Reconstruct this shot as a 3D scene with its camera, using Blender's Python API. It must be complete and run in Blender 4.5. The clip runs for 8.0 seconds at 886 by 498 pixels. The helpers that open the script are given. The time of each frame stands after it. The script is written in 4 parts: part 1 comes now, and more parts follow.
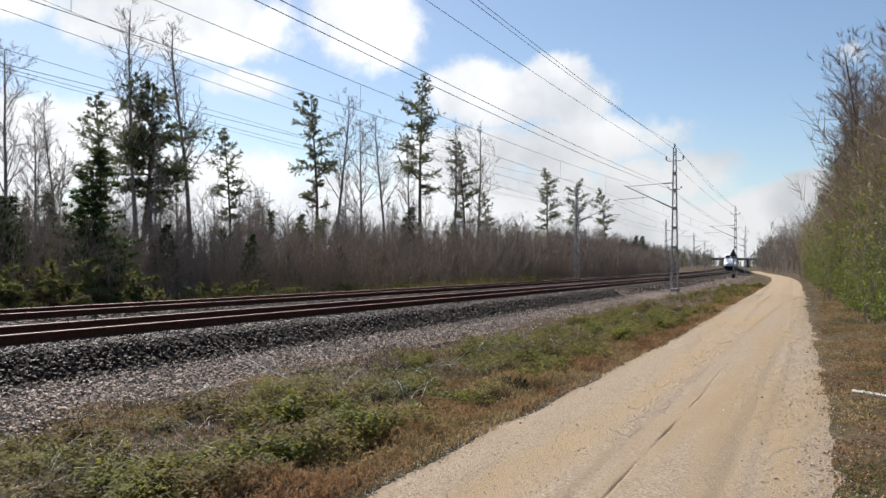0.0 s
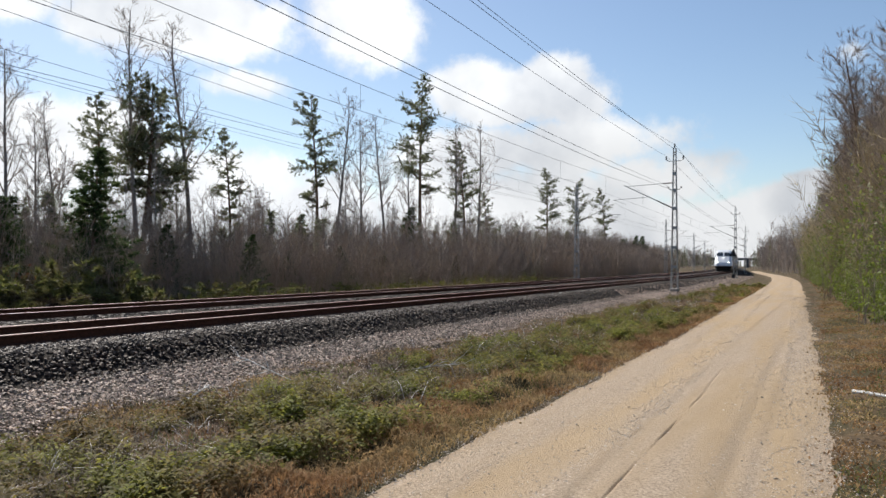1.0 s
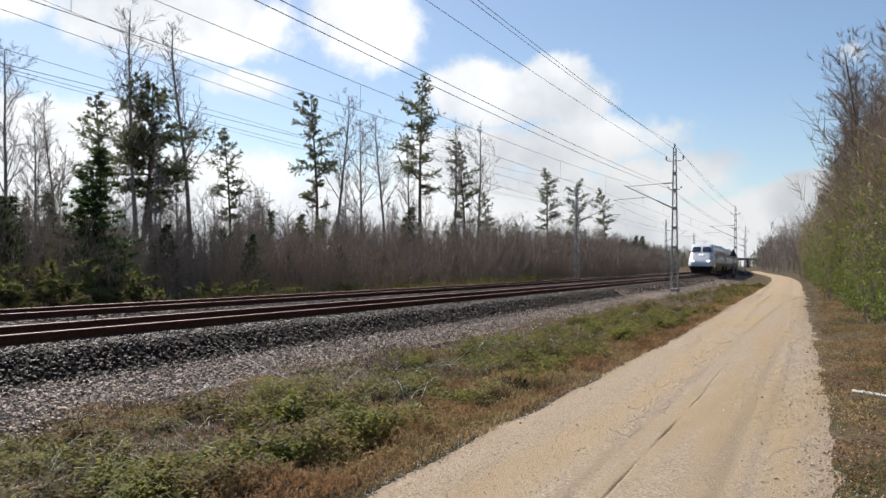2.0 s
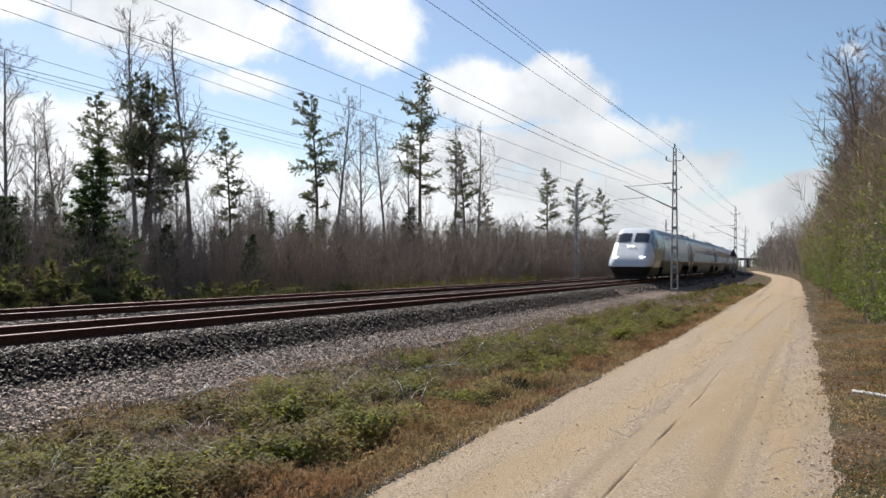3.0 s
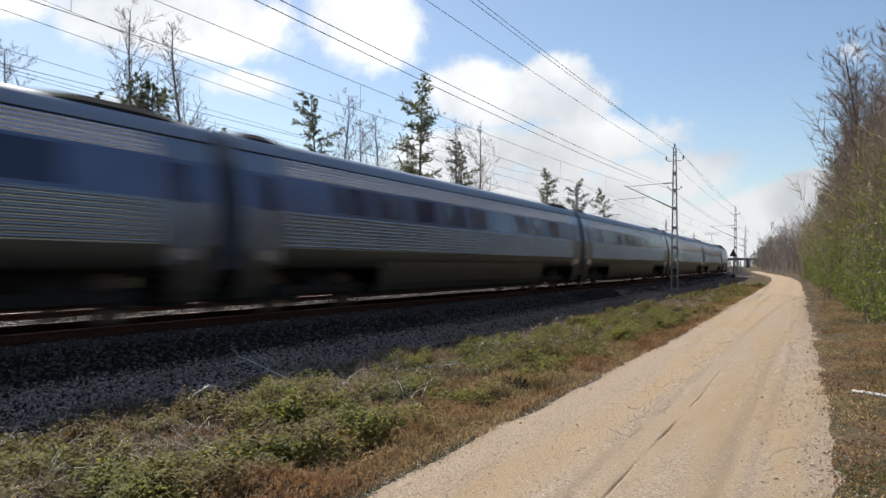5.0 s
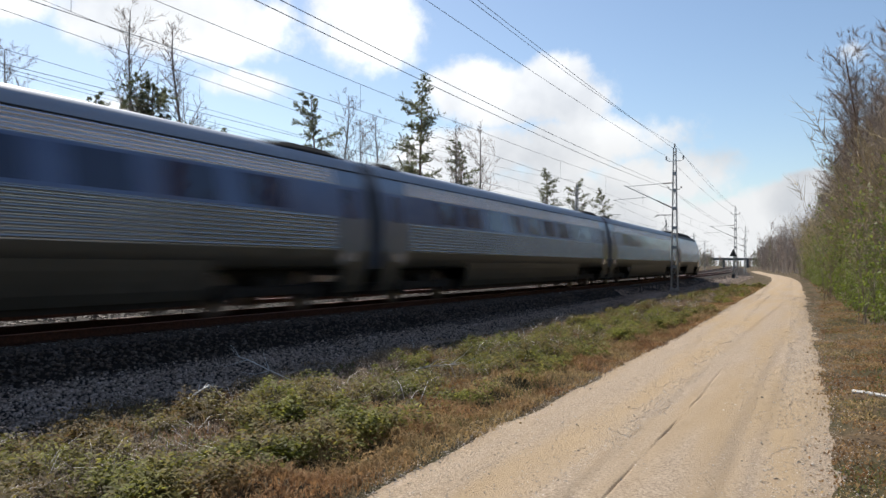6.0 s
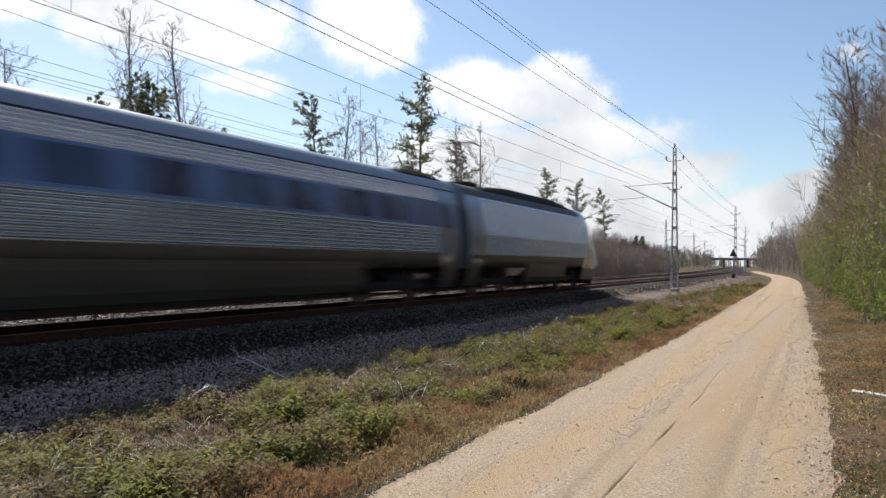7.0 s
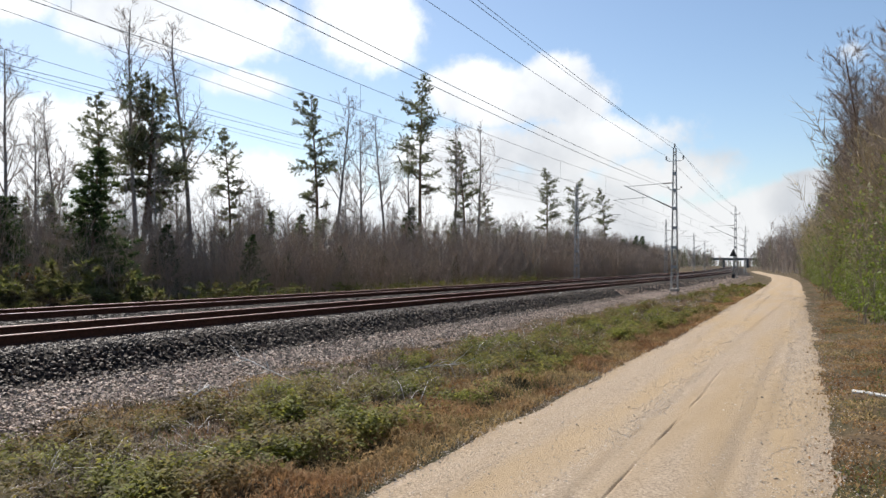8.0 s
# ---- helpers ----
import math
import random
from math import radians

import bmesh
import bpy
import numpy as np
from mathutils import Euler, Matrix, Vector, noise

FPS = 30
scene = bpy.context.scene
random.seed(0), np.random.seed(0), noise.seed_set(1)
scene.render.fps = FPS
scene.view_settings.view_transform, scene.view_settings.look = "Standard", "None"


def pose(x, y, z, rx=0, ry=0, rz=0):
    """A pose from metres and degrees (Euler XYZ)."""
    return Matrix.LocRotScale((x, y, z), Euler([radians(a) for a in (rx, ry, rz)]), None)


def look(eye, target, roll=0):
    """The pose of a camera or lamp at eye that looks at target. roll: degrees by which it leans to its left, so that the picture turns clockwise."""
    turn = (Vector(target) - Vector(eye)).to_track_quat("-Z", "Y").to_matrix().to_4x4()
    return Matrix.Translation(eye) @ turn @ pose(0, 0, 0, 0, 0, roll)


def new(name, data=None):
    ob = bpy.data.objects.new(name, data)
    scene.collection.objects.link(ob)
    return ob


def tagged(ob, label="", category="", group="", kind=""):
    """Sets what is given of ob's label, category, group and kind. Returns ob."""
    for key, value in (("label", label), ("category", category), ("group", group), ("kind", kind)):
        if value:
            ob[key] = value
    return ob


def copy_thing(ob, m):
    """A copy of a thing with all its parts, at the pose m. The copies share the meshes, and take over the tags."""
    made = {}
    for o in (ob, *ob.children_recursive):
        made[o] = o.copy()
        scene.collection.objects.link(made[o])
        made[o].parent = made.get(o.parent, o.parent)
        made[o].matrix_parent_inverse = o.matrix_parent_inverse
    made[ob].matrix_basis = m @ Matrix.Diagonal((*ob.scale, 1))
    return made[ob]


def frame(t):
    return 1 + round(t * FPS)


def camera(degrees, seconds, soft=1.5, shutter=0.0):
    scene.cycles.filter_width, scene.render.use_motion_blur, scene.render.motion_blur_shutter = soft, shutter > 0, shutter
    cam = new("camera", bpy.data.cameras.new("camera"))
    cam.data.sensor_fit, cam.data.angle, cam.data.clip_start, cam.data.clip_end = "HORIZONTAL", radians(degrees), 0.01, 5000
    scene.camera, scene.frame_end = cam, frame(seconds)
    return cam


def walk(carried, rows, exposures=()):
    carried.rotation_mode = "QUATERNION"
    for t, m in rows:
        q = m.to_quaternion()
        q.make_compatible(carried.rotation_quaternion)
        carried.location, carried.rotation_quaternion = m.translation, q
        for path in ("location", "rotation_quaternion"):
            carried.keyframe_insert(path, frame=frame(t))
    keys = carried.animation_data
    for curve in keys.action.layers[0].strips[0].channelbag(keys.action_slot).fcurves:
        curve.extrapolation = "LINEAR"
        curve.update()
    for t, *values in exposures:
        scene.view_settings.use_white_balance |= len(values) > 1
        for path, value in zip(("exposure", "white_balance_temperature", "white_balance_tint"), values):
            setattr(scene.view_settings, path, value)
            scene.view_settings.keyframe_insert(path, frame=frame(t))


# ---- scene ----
# The camera stands still beside a gravel road; the railway runs along +y, rail tops at z = 0.
cam = camera(58.38, 8.0, soft=1.5, shutter=0.5)
EYE = pose(11.955, 0.0, 1.122, 91.06, 0, 25.89) @ pose(0, 0, 0, 0, 0, 0.36)
walk(cam, [(0.0, EYE), (8.0, EYE)], exposures=[(0.0, 0.62), (4.5, 0.62), (7.0, 0.74), (8.0, 0.74)])

# ---- light ----
SUN_AZ, SUN_EL = -55.0, 43.0          # degrees from +y towards +x, and above the horizon


def math_node(nt, op, a, b=None, c=None):
    n = nt.nodes.new("ShaderNodeMath")
    n.operation = op
    for i, value in enumerate((a, b, c)):
        if value is None:
            continue
        if isinstance(value, (int, float)):
            n.inputs[i].default_value = value
        else:
            nt.links.new(value, n.inputs[i])
    return n.outputs[0]


def make_world():
    w = bpy.data.worlds.new("sky")
    scene.world = w
    w.use_nodes = True
    nt = w.node_tree
    nt.nodes.clear()
    out = nt.nodes.new("ShaderNodeOutputWorld")
    sky = nt.nodes.new("ShaderNodeTexSky")
    sky.sky_type, sky.sun_disc = "NISHITA", False
    sky.sun_elevation, sky.sun_rotation = radians(SUN_EL), radians(SUN_AZ)
    sky.air_density, sky.dust_density, sky.ozone_density = 1.0, 0.5, 2.2
    co = nt.nodes.new("ShaderNodeTexCoord")
    sep = nt.nodes.new("ShaderNodeSeparateXYZ")
    nt.links.new(co.outputs["Generated"], sep.inputs[0])
    az = math_node(nt, "MULTIPLY", math_node(nt, "ARCTAN2", sep.outputs[0], sep.outputs[1]), 57.296)
    el = math_node(nt, "MULTIPLY", math_node(nt, "ARCSINE", sep.outputs[2]), 57.296)
    # cumulus heaps: azimuth, elevation, half widths, weight
    heaps = [(-21.3, 12.0, 7.0, 2.4, 1.2), (-23.2, 13.0, 2.8, 1.9, 1.1), (-18.4, 13.0, 3.2, 2.0, 1.15), (-16.6, 11.4, 2.6, 2.2, 1.0), (-17, 8.2, 8, 2.6, 1.05), (-11, 6.2, 6, 2.2, 1.0),
             (-24, 7.6, 6, 2.6, 1.0), (-31.5, 16.8, 4.6, 3.4, 1.15), (-45, 16.2, 9, 2.7, 1.2), (-54, 16.5, 3.5, 2.2, 0.9), (-39.5, 12.4, 4.5, 1.3, 0.72), (-53, 7.5, 8, 3.4, 1.2),
             (-43, 5.5, 9, 2.6, 1.15), (-34, 4.0, 7, 2.6, 1.05), (-22, 3.5, 14, 4.2, 1.2), (-2.6, 4.5, 2.9, 1.3, 1.15), (-1.2, 5.3, 1.9, 1.2, 1.1), (-4.5, 3.5, 3, 1.4, 1.0), (1.4, 13.6, 1.6, 1.0, 0.62), (0, 2.0, 22, 2.0, 0.9)]
    total = None
    for a, e, ra, re, weight in heaps:
        da = math_node(nt, "DIVIDE", math_node(nt, "SUBTRACT", az, a), ra)
        de = math_node(nt, "DIVIDE", math_node(nt, "SUBTRACT", el, e), re)
        d2 = math_node(nt, "ADD", math_node(nt, "MULTIPLY", da, da), math_node(nt, "MULTIPLY", de, de))
        g = math_node(nt, "MULTIPLY", math_node(nt, "EXPONENT", math_node(nt, "MULTIPLY", d2, -0.9)), weight)
        total = g if total is None else math_node(nt, "MAXIMUM", total, g)
    # the rest of the sky carries scattered cloud too
    flat = nt.nodes.new("ShaderNodeTexNoise")
    nt.links.new(co.outputs["Generated"], flat.inputs["Vector"])
    flat.inputs["Scale"].default_value, flat.inputs["Detail"].default_value = 2.3, 3
    fine = nt.nodes.new("ShaderNodeTexNoise")
    nt.links.new(co.outputs["Generated"], fine.inputs["Vector"])
    fine.inputs["Scale"].default_value, fine.inputs["Detail"].default_value, fine.inputs["Roughness"].default_value = 13, 9, 0.62
    n = math_node(nt, "MULTIPLY", math_node(nt, "SUBTRACT", fine.outputs[0], 0.5), 1.5)
    far = math_node(nt, "MULTIPLY", math_node(nt, "SUBTRACT", flat.outputs[0], 0.52), 1.2)
    high = math_node(nt, "MULTIPLY", math_node(nt, "MAXIMUM", math_node(nt, "SUBTRACT", el, 19), 0), 0.08)
    far = math_node(nt, "MULTIPLY", far, math_node(nt, "MINIMUM", high, 1.0))
    bank = math_node(nt, "MULTIPLY", math_node(nt, "MAXIMUM", math_node(nt, "SUBTRACT", 4.5, el), 0), 0.3)
    total = math_node(nt, "ADD", math_node(nt, "ADD", math_node(nt, "ADD", total, n), far), bank)
    ramp = nt.nodes.new("ShaderNodeMapRange")
    ramp.interpolation_type = "SMOOTHSTEP"
    nt.links.new(total, ramp.inputs["Value"])
    ramp.inputs["From Min"].default_value, ramp.inputs["From Max"].default_value = 0.33, 0.78
    # grey bases, brilliant tops
    shade = nt.nodes.new("ShaderNodeTexNoise")
    nt.links.new(co.outputs["Generated"], shade.inputs["Vector"])
    shade.inputs["Scale"].default_value, shade.inputs["Detail"].default_value = 7, 6
    tone = nt.nodes.new("ShaderNodeValToRGB")
    nt.links.new(shade.outputs[0], tone.inputs[0])
    tone.color_ramp.elements[0].position, tone.color_ramp.elements[0].color = 0.36, (7.6, 8.0, 8.6, 1)
    tone.color_ramp.elements[1].position, tone.color_ramp.elements[1].color = 0.6, (11.4, 11.6, 11.8, 1)
    # low cloud away from the sun is duller
    away = math_node(nt, "MINIMUM", math_node(nt, "MAXIMUM", math_node(nt, "DIVIDE", math_node(nt, "ADD", az, 36), 22), 0), 1)
    under = math_node(nt, "MINIMUM", math_node(nt, "MAXIMUM", math_node(nt, "DIVIDE", math_node(nt, "SUBTRACT", 12.5, el), 5), 0), 1)
    dull = math_node(nt, "SUBTRACT", 1.0, math_node(nt, "MULTIPLY", math_node(nt, "MULTIPLY", away, under), 0.26))
    toned = nt.nodes.new("ShaderNodeVectorMath")
    toned.operation = "SCALE"
    nt.links.new(tone.outputs[0], toned.inputs[0])
    nt.links.new(dull, toned.inputs["Scale"])
    mix = nt.nodes.new("ShaderNodeMix")
    mix.data_type = "RGBA"
    nt.links.new(ramp.outputs[0], mix.inputs[0])
    clear = nt.nodes.new("ShaderNodeVectorMath")
    clear.operation = "SCALE"
    nt.links.new(sky.outputs[0], clear.inputs[0])
    clear.inputs["Scale"].default_value = 1.2
    nt.links.new(clear.outputs[0], mix.inputs[6])
    nt.links.new(toned.outputs[0], mix.inputs[7])
    bg = nt.nodes.new("ShaderNodeBackground")
    bg.inputs["Strength"].default_value = 0.064
    nt.links.new(mix.outputs[2], bg.inputs["Color"])
    nt.links.new(bg.outputs[0], out.inputs["Surface"])


make_world()
sun = new("sun", bpy.data.lights.new("sun", "SUN"))
sun.data.energy, sun.data.angle, sun.data.color = 5.0, radians(0.53), (1.0, 0.95, 0.87)
a_, e_ = radians(SUN_AZ), radians(SUN_EL)
toward = Vector((math.sin(a_) * math.cos(e_), math.cos(a_) * math.cos(e_), math.sin(e_)))
sun.matrix_world = look(toward * 100, (0, 0, 0))


# ---- materials ----
def mat(name, c1, c2, scale=5.0, rough=0.8, metal=0.0, bump=0.0, bump_scale=None, detail=6, c3=None, big=0.4, vary=0.0, spread=0.22, island=False, spec=0.5, stretch=(1, 1, 1), broad_stretch=None):
    """Two or three colours mixed by fine and broad noise, with bump; vary: brightness change from object to object or piece to piece."""
    m = bpy.data.materials.new(name)
    m.use_nodes = True
    nt = m.node_tree
    b = nt.nodes["Principled BSDF"]
    b.inputs["Roughness"].default_value, b.inputs["Metallic"].default_value = rough, metal
    b.inputs["Specular IOR Level"].default_value = min(spec, 0.12) if rough > 0.72 else spec
    co = nt.nodes.new("ShaderNodeTexCoord")
    mp = nt.nodes.new("ShaderNodeMapping")
    mp.inputs["Scale"].default_value = stretch
    nt.links.new(co.outputs["Object"], mp.inputs[0])
    fine = nt.nodes.new("ShaderNodeTexNoise")
    fine.inputs["Scale"].default_value, fine.inputs["Detail"].default_value = scale, detail
    nt.links.new(mp.outputs[0], fine.inputs["Vector"])
    ramp = nt.nodes.new("ShaderNodeValToRGB")
    ramp.color_ramp.elements[0].position, ramp.color_ramp.elements[0].color = 0.5 - spread, (*c1, 1)
    ramp.color_ramp.elements[1].position, ramp.color_ramp.elements[1].color = 0.5 + spread, (*c2, 1)
    nt.links.new(fine.outputs[0], ramp.inputs[0])
    col = ramp.outputs[0]
    if c3:
        broad = nt.nodes.new("ShaderNodeTexNoise")
        broad.inputs["Scale"].default_value, broad.inputs["Detail"].default_value = big, 4
        wide = nt.nodes.new("ShaderNodeMapping")
        wide.inputs["Scale"].default_value = broad_stretch or stretch
        nt.links.new(co.outputs["Object"], wide.inputs[0])
        nt.links.new(wide.outputs[0], broad.inputs["Vector"])
        r2 = nt.nodes.new("ShaderNodeMapRange")
        r2.inputs["From Min"].default_value, r2.inputs["From Max"].default_value = 0.42, 0.62
        nt.links.new(broad.outputs[0], r2.inputs["Value"])
        mx = nt.nodes.new("ShaderNodeMix")
        mx.data_type = "RGBA"
        nt.links.new(r2.outputs[0], mx.inputs[0])
        nt.links.new(col, mx.inputs[6])
        mx.inputs[7].default_value = (*c3, 1)
        col = mx.outputs[2]
    if vary:
        src = nt.nodes.new("ShaderNodeNewGeometry").outputs["Random Per Island"] if island else nt.nodes.new("ShaderNodeObjectInfo").outputs["Random"]
        f = nt.nodes.new("ShaderNodeMapRange")
        f.inputs["To Min"].default_value, f.inputs["To Max"].default_value = 1 - vary, 1 + vary
        nt.links.new(src, f.inputs["Value"])
        hs = nt.nodes.new("ShaderNodeHueSaturation")
        nt.links.new(f.outputs[0], hs.inputs["Value"])
        nt.links.new(col, hs.inputs["Color"])
        col = hs.outputs[0]
    nt.links.new(col, b.inputs["Base Color"])
    if bump:
        bn = nt.nodes.new("ShaderNodeTexNoise")
        bn.inputs["Scale"].default_value, bn.inputs["Detail"].default_value = bump_scale or scale * 2, 5
        nt.links.new(mp.outputs[0], bn.inputs["Vector"])
        bp = nt.nodes.new("ShaderNodeBump")
        bp.inputs["Strength"].default_value, bp.inputs["Distance"].default_value = bump, 0.02
        nt.links.new(bn.outputs[0], bp.inputs["Height"])
        nt.links.new(bp.outputs[0], b.inputs["Normal"])
    return m


def leafy(m, amount=0.35):
    """Lets light through thin leaves and needles."""
    nt = m.node_tree
    b = nt.nodes["Principled BSDF"]
    tr = nt.nodes.new("ShaderNodeBsdfTranslucent")
    ad = nt.nodes.new("ShaderNodeMixShader")
    ad.inputs[0].default_value = amount
    src = b.inputs["Base Color"].links[0].from_socket
    nt.links.new(src, tr.inputs["Color"])
    nt.links.new(b.outputs[0], ad.inputs[1])
    nt.links.new(tr.outputs[0], ad.inputs[2])
    nt.links.new(ad.outputs[0], nt.nodes["Material Output"].inputs["Surface"])
    return m


def glow(name, color, strength):
    m = bpy.data.materials.new(name)
    m.use_nodes = True
    b = m.node_tree.nodes["Principled BSDF"]
    b.inputs["Base Color"].default_value = (*color, 1)
    b.inputs["Emission Color"].default_value, b.inputs["Emission Strength"].default_value = (*color, 1), strength
    return m


SOIL = mat("soil", (0.042, 0.028, 0.016), (0.135, 0.092, 0.053), 14, 0.95, bump=1.0, bump_scale=30, c3=(0.05, 0.042, 0.02), big=0.9)
GRAVEL_ROAD = mat("gravel_road", (0.225, 0.172, 0.122), (0.425, 0.34, 0.255), 48, 0.95, bump=0.9, bump_scale=90, c3=(0.33, 0.245, 0.155), big=1.7, broad_stretch=(1, 0.08, 1), spread=0.14)
ROAD_STONE = mat("road_pebble", (0.30, 0.26, 0.22), (0.58, 0.51, 0.44), 14, 0.7, vary=0.45, island=True, spec=0.3)
GRAVEL_STONE = mat("verge_gravel", (0.20, 0.145, 0.112), (0.50, 0.39, 0.32), 14, 0.7, vary=0.55, island=True, spec=0.25)
# bed much darker than its stones: the shade in their gaps is in the colour
SHADED_BED = mat("ballast_bed", (0.010, 0.0075, 0.006), (0.034, 0.026, 0.021), 22, 0.95, bump=1.0, bump_scale=25, c3=(0.022, 0.017, 0.014))
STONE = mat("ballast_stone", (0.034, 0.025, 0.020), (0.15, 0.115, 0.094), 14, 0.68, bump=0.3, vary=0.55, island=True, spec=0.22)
RAIL_STEEL = mat("rusty_rail", (0.045, 0.02, 0.013), (0.10, 0.042, 0.026), 18, 0.75, metal=0.2, bump=0.2)
RAIL_HEAD = mat("worn_rail_head", (0.34, 0.17, 0.14), (0.48, 0.27, 0.225), 6, 0.5)
CONCRETE = mat("concrete", (0.30, 0.29, 0.27), (0.44, 0.42, 0.39), 12, 0.9, bump=0.3, c3=(0.34, 0.32, 0.29))
# concrete of the bridge's shaded face, the shade put into the colour
SHADED_CONCRETE = mat("shaded_bridge_concrete", (0.08, 0.085, 0.09), (0.15, 0.155, 0.16), 2, 0.9, c3=(0.10, 0.105, 0.11))
GALV = mat("galvanised_steel", (0.24, 0.25, 0.26), (0.40, 0.41, 0.41), 9, 0.55, metal=0.6)
WIRE = mat("wire", (0.05, 0.055, 0.06), (0.10, 0.10, 0.11), 5, 0.6, metal=0.5)
PORCELAIN = mat("brown_porcelain", (0.05, 0.03, 0.025), (0.09, 0.05, 0.04), 5, 0.3)
BARK_PINE = mat("pine_bark", (0.07, 0.05, 0.04), (0.20, 0.12, 0.075), 7, 0.95, bump=0.7, vary=0.2, stretch=(1, 1, 0.3))
BARK_BIRCH = mat("birch_bark", (0.10, 0.09, 0.085), (0.36, 0.34, 0.32), 5, 0.85, bump=0.4, vary=0.2, stretch=(1, 1, 2.5))
TWIG = mat("bare_twigs", (0.20, 0.16, 0.135), (0.38, 0.31, 0.26), 3, 0.85, vary=0.3, island=True)
TWIG_RED = mat("brown_brush", (0.25, 0.18, 0.14), (0.44, 0.335, 0.265), 2, 0.85, vary=0.35, island=True, c3=(0.27, 0.235, 0.15), big=0.25)
TWIG_OLIVE = mat("budding_twigs", (0.28, 0.225, 0.13), (0.46, 0.385, 0.23), 2, 0.85, vary=0.35, island=True)
STALK = mat("grey_brown_stalks", (0.11, 0.085, 0.062), (0.27, 0.22, 0.175), 3, 0.9, vary=0.45, island=True)
RUST_GRASS = leafy(mat("rusty_grass", (0.15, 0.075, 0.033), (0.33, 0.19, 0.092), 1.5, 0.85, vary=0.4, island=True, c3=(0.34, 0.245, 0.12), big=0.8), 0.35)
NEEDLE = leafy(mat("pine_needles", (0.095, 0.11, 0.058), (0.20, 0.21, 0.12), 2.5, 0.6, vary=0.35, island=True), 0.6)
SPRUCE_N = leafy(mat("spruce_needles", (0.03, 0.05, 0.02), (0.085, 0.12, 0.042), 3, 0.75, vary=0.35, island=True), 0.45)
HEAP_N = leafy(mat("cut_conifer_needles", (0.08, 0.095, 0.025), (0.24, 0.24, 0.075), 3, 0.7, vary=0.5, island=True, c3=(0.09, 0.06, 0.035), big=1.1), 0.4)
LEAF = leafy(mat("young_leaves", (0.10, 0.14, 0.02), (0.22, 0.26, 0.045), 2, 0.6, vary=0.3, island=True), 0.5)
HERB = leafy(mat("low_green_plants", (0.085, 0.098, 0.015), (0.25, 0.25, 0.05), 1.2, 0.72, vary=0.55, island=True, c3=(0.15, 0.105, 0.04), big=1.4, spec=0.25), 0.5)
GRASS_DRY = leafy(mat("dry_grass", (0.27, 0.195, 0.10), (0.50, 0.385, 0.215), 1.3, 0.85, vary=0.4, island=True, c3=(0.30, 0.185, 0.09)), 0.35)
GRASS_GREEN = leafy(mat("green_grass", (0.06, 0.085, 0.02), (0.15, 0.17, 0.05), 1.2, 0.75, vary=0.4, island=True), 0.4)
RUST_LEAF = leafy(mat("withered_leaves", (0.20, 0.07, 0.03), (0.36, 0.15, 0.06), 2, 0.8, vary=0.35, island=True), 0.4)
DEAD_WOOD = mat("bleached_dead_wood", (0.62, 0.59, 0.55), (0.82, 0.80, 0.76), 8, 0.9, bump=0.3, vary=0.15)
BLACK_METAL = mat("black_signal_metal", (0.012, 0.012, 0.013), (0.03, 0.03, 0.03), 5, 0.6)


# ---- geometry helpers ----
CURVE, BEND, UNBEND = 0.00051, 14.8, 200.0   # the line turns left between BEND and UNBEND


def trk(s, lat=0.0, z=0.0):
    """A place by its way along the near track, its offset to the right of it and its height over the rails."""
    d = min(max(s - BEND, 0.0), UNBEND - BEND)
    a = CURVE * d
    if d == 0:
        return Vector((lat, s, z))
    on = max(s - UNBEND, 0.0)
    return Vector((-(1 - math.cos(a)) / CURVE + lat * math.cos(a) - on * math.sin(a), BEND + math.sin(a) / CURVE + lat * math.sin(a) + on * math.cos(a), z))


def heading(s):
    return math.degrees(CURVE * min(max(s - BEND, 0.0), UNBEND - BEND))


def thing(name, label, category, m=None, group="", kind=""):
    ob = new(name)
    ob.empty_display_size = 0.2
    if m is not None:
        ob.matrix_world = m
    return tagged(ob, label, category, group, kind)


def mesh_of(name, verts, faces, material, smooth=False):
    me = bpy.data.meshes.new(name)
    me.from_pydata([tuple(v) for v in verts], [], faces)
    for m in (material if isinstance(material, (list, tuple)) else [material]):
        me.materials.append(m)
    if smooth:
        me.polygons.foreach_set("use_smooth", [True] * len(me.polygons))
        me.set_sharp_from_angle(angle=radians(38))
    me.update()
    return me


def part(name, bm, material, parent=None, label="", smooth=False):
    """Links a bmesh, a (verts, faces) pair or a mesh as one mesh object under a thing or a part."""
    if isinstance(bm, tuple):
        me = mesh_of(name, bm[0], bm[1], material, smooth)
    elif isinstance(bm, bmesh.types.BMesh):
        me = bpy.data.meshes.new(name)
        bm.to_mesh(me)
        bm.free()
        me.materials.append(material)
        if smooth:
            me.polygons.foreach_set("use_smooth", [True] * len(me.polygons))
    else:
        me = bm
    ob = new(name, me)
    ob.parent = parent
    return tagged(ob, label)


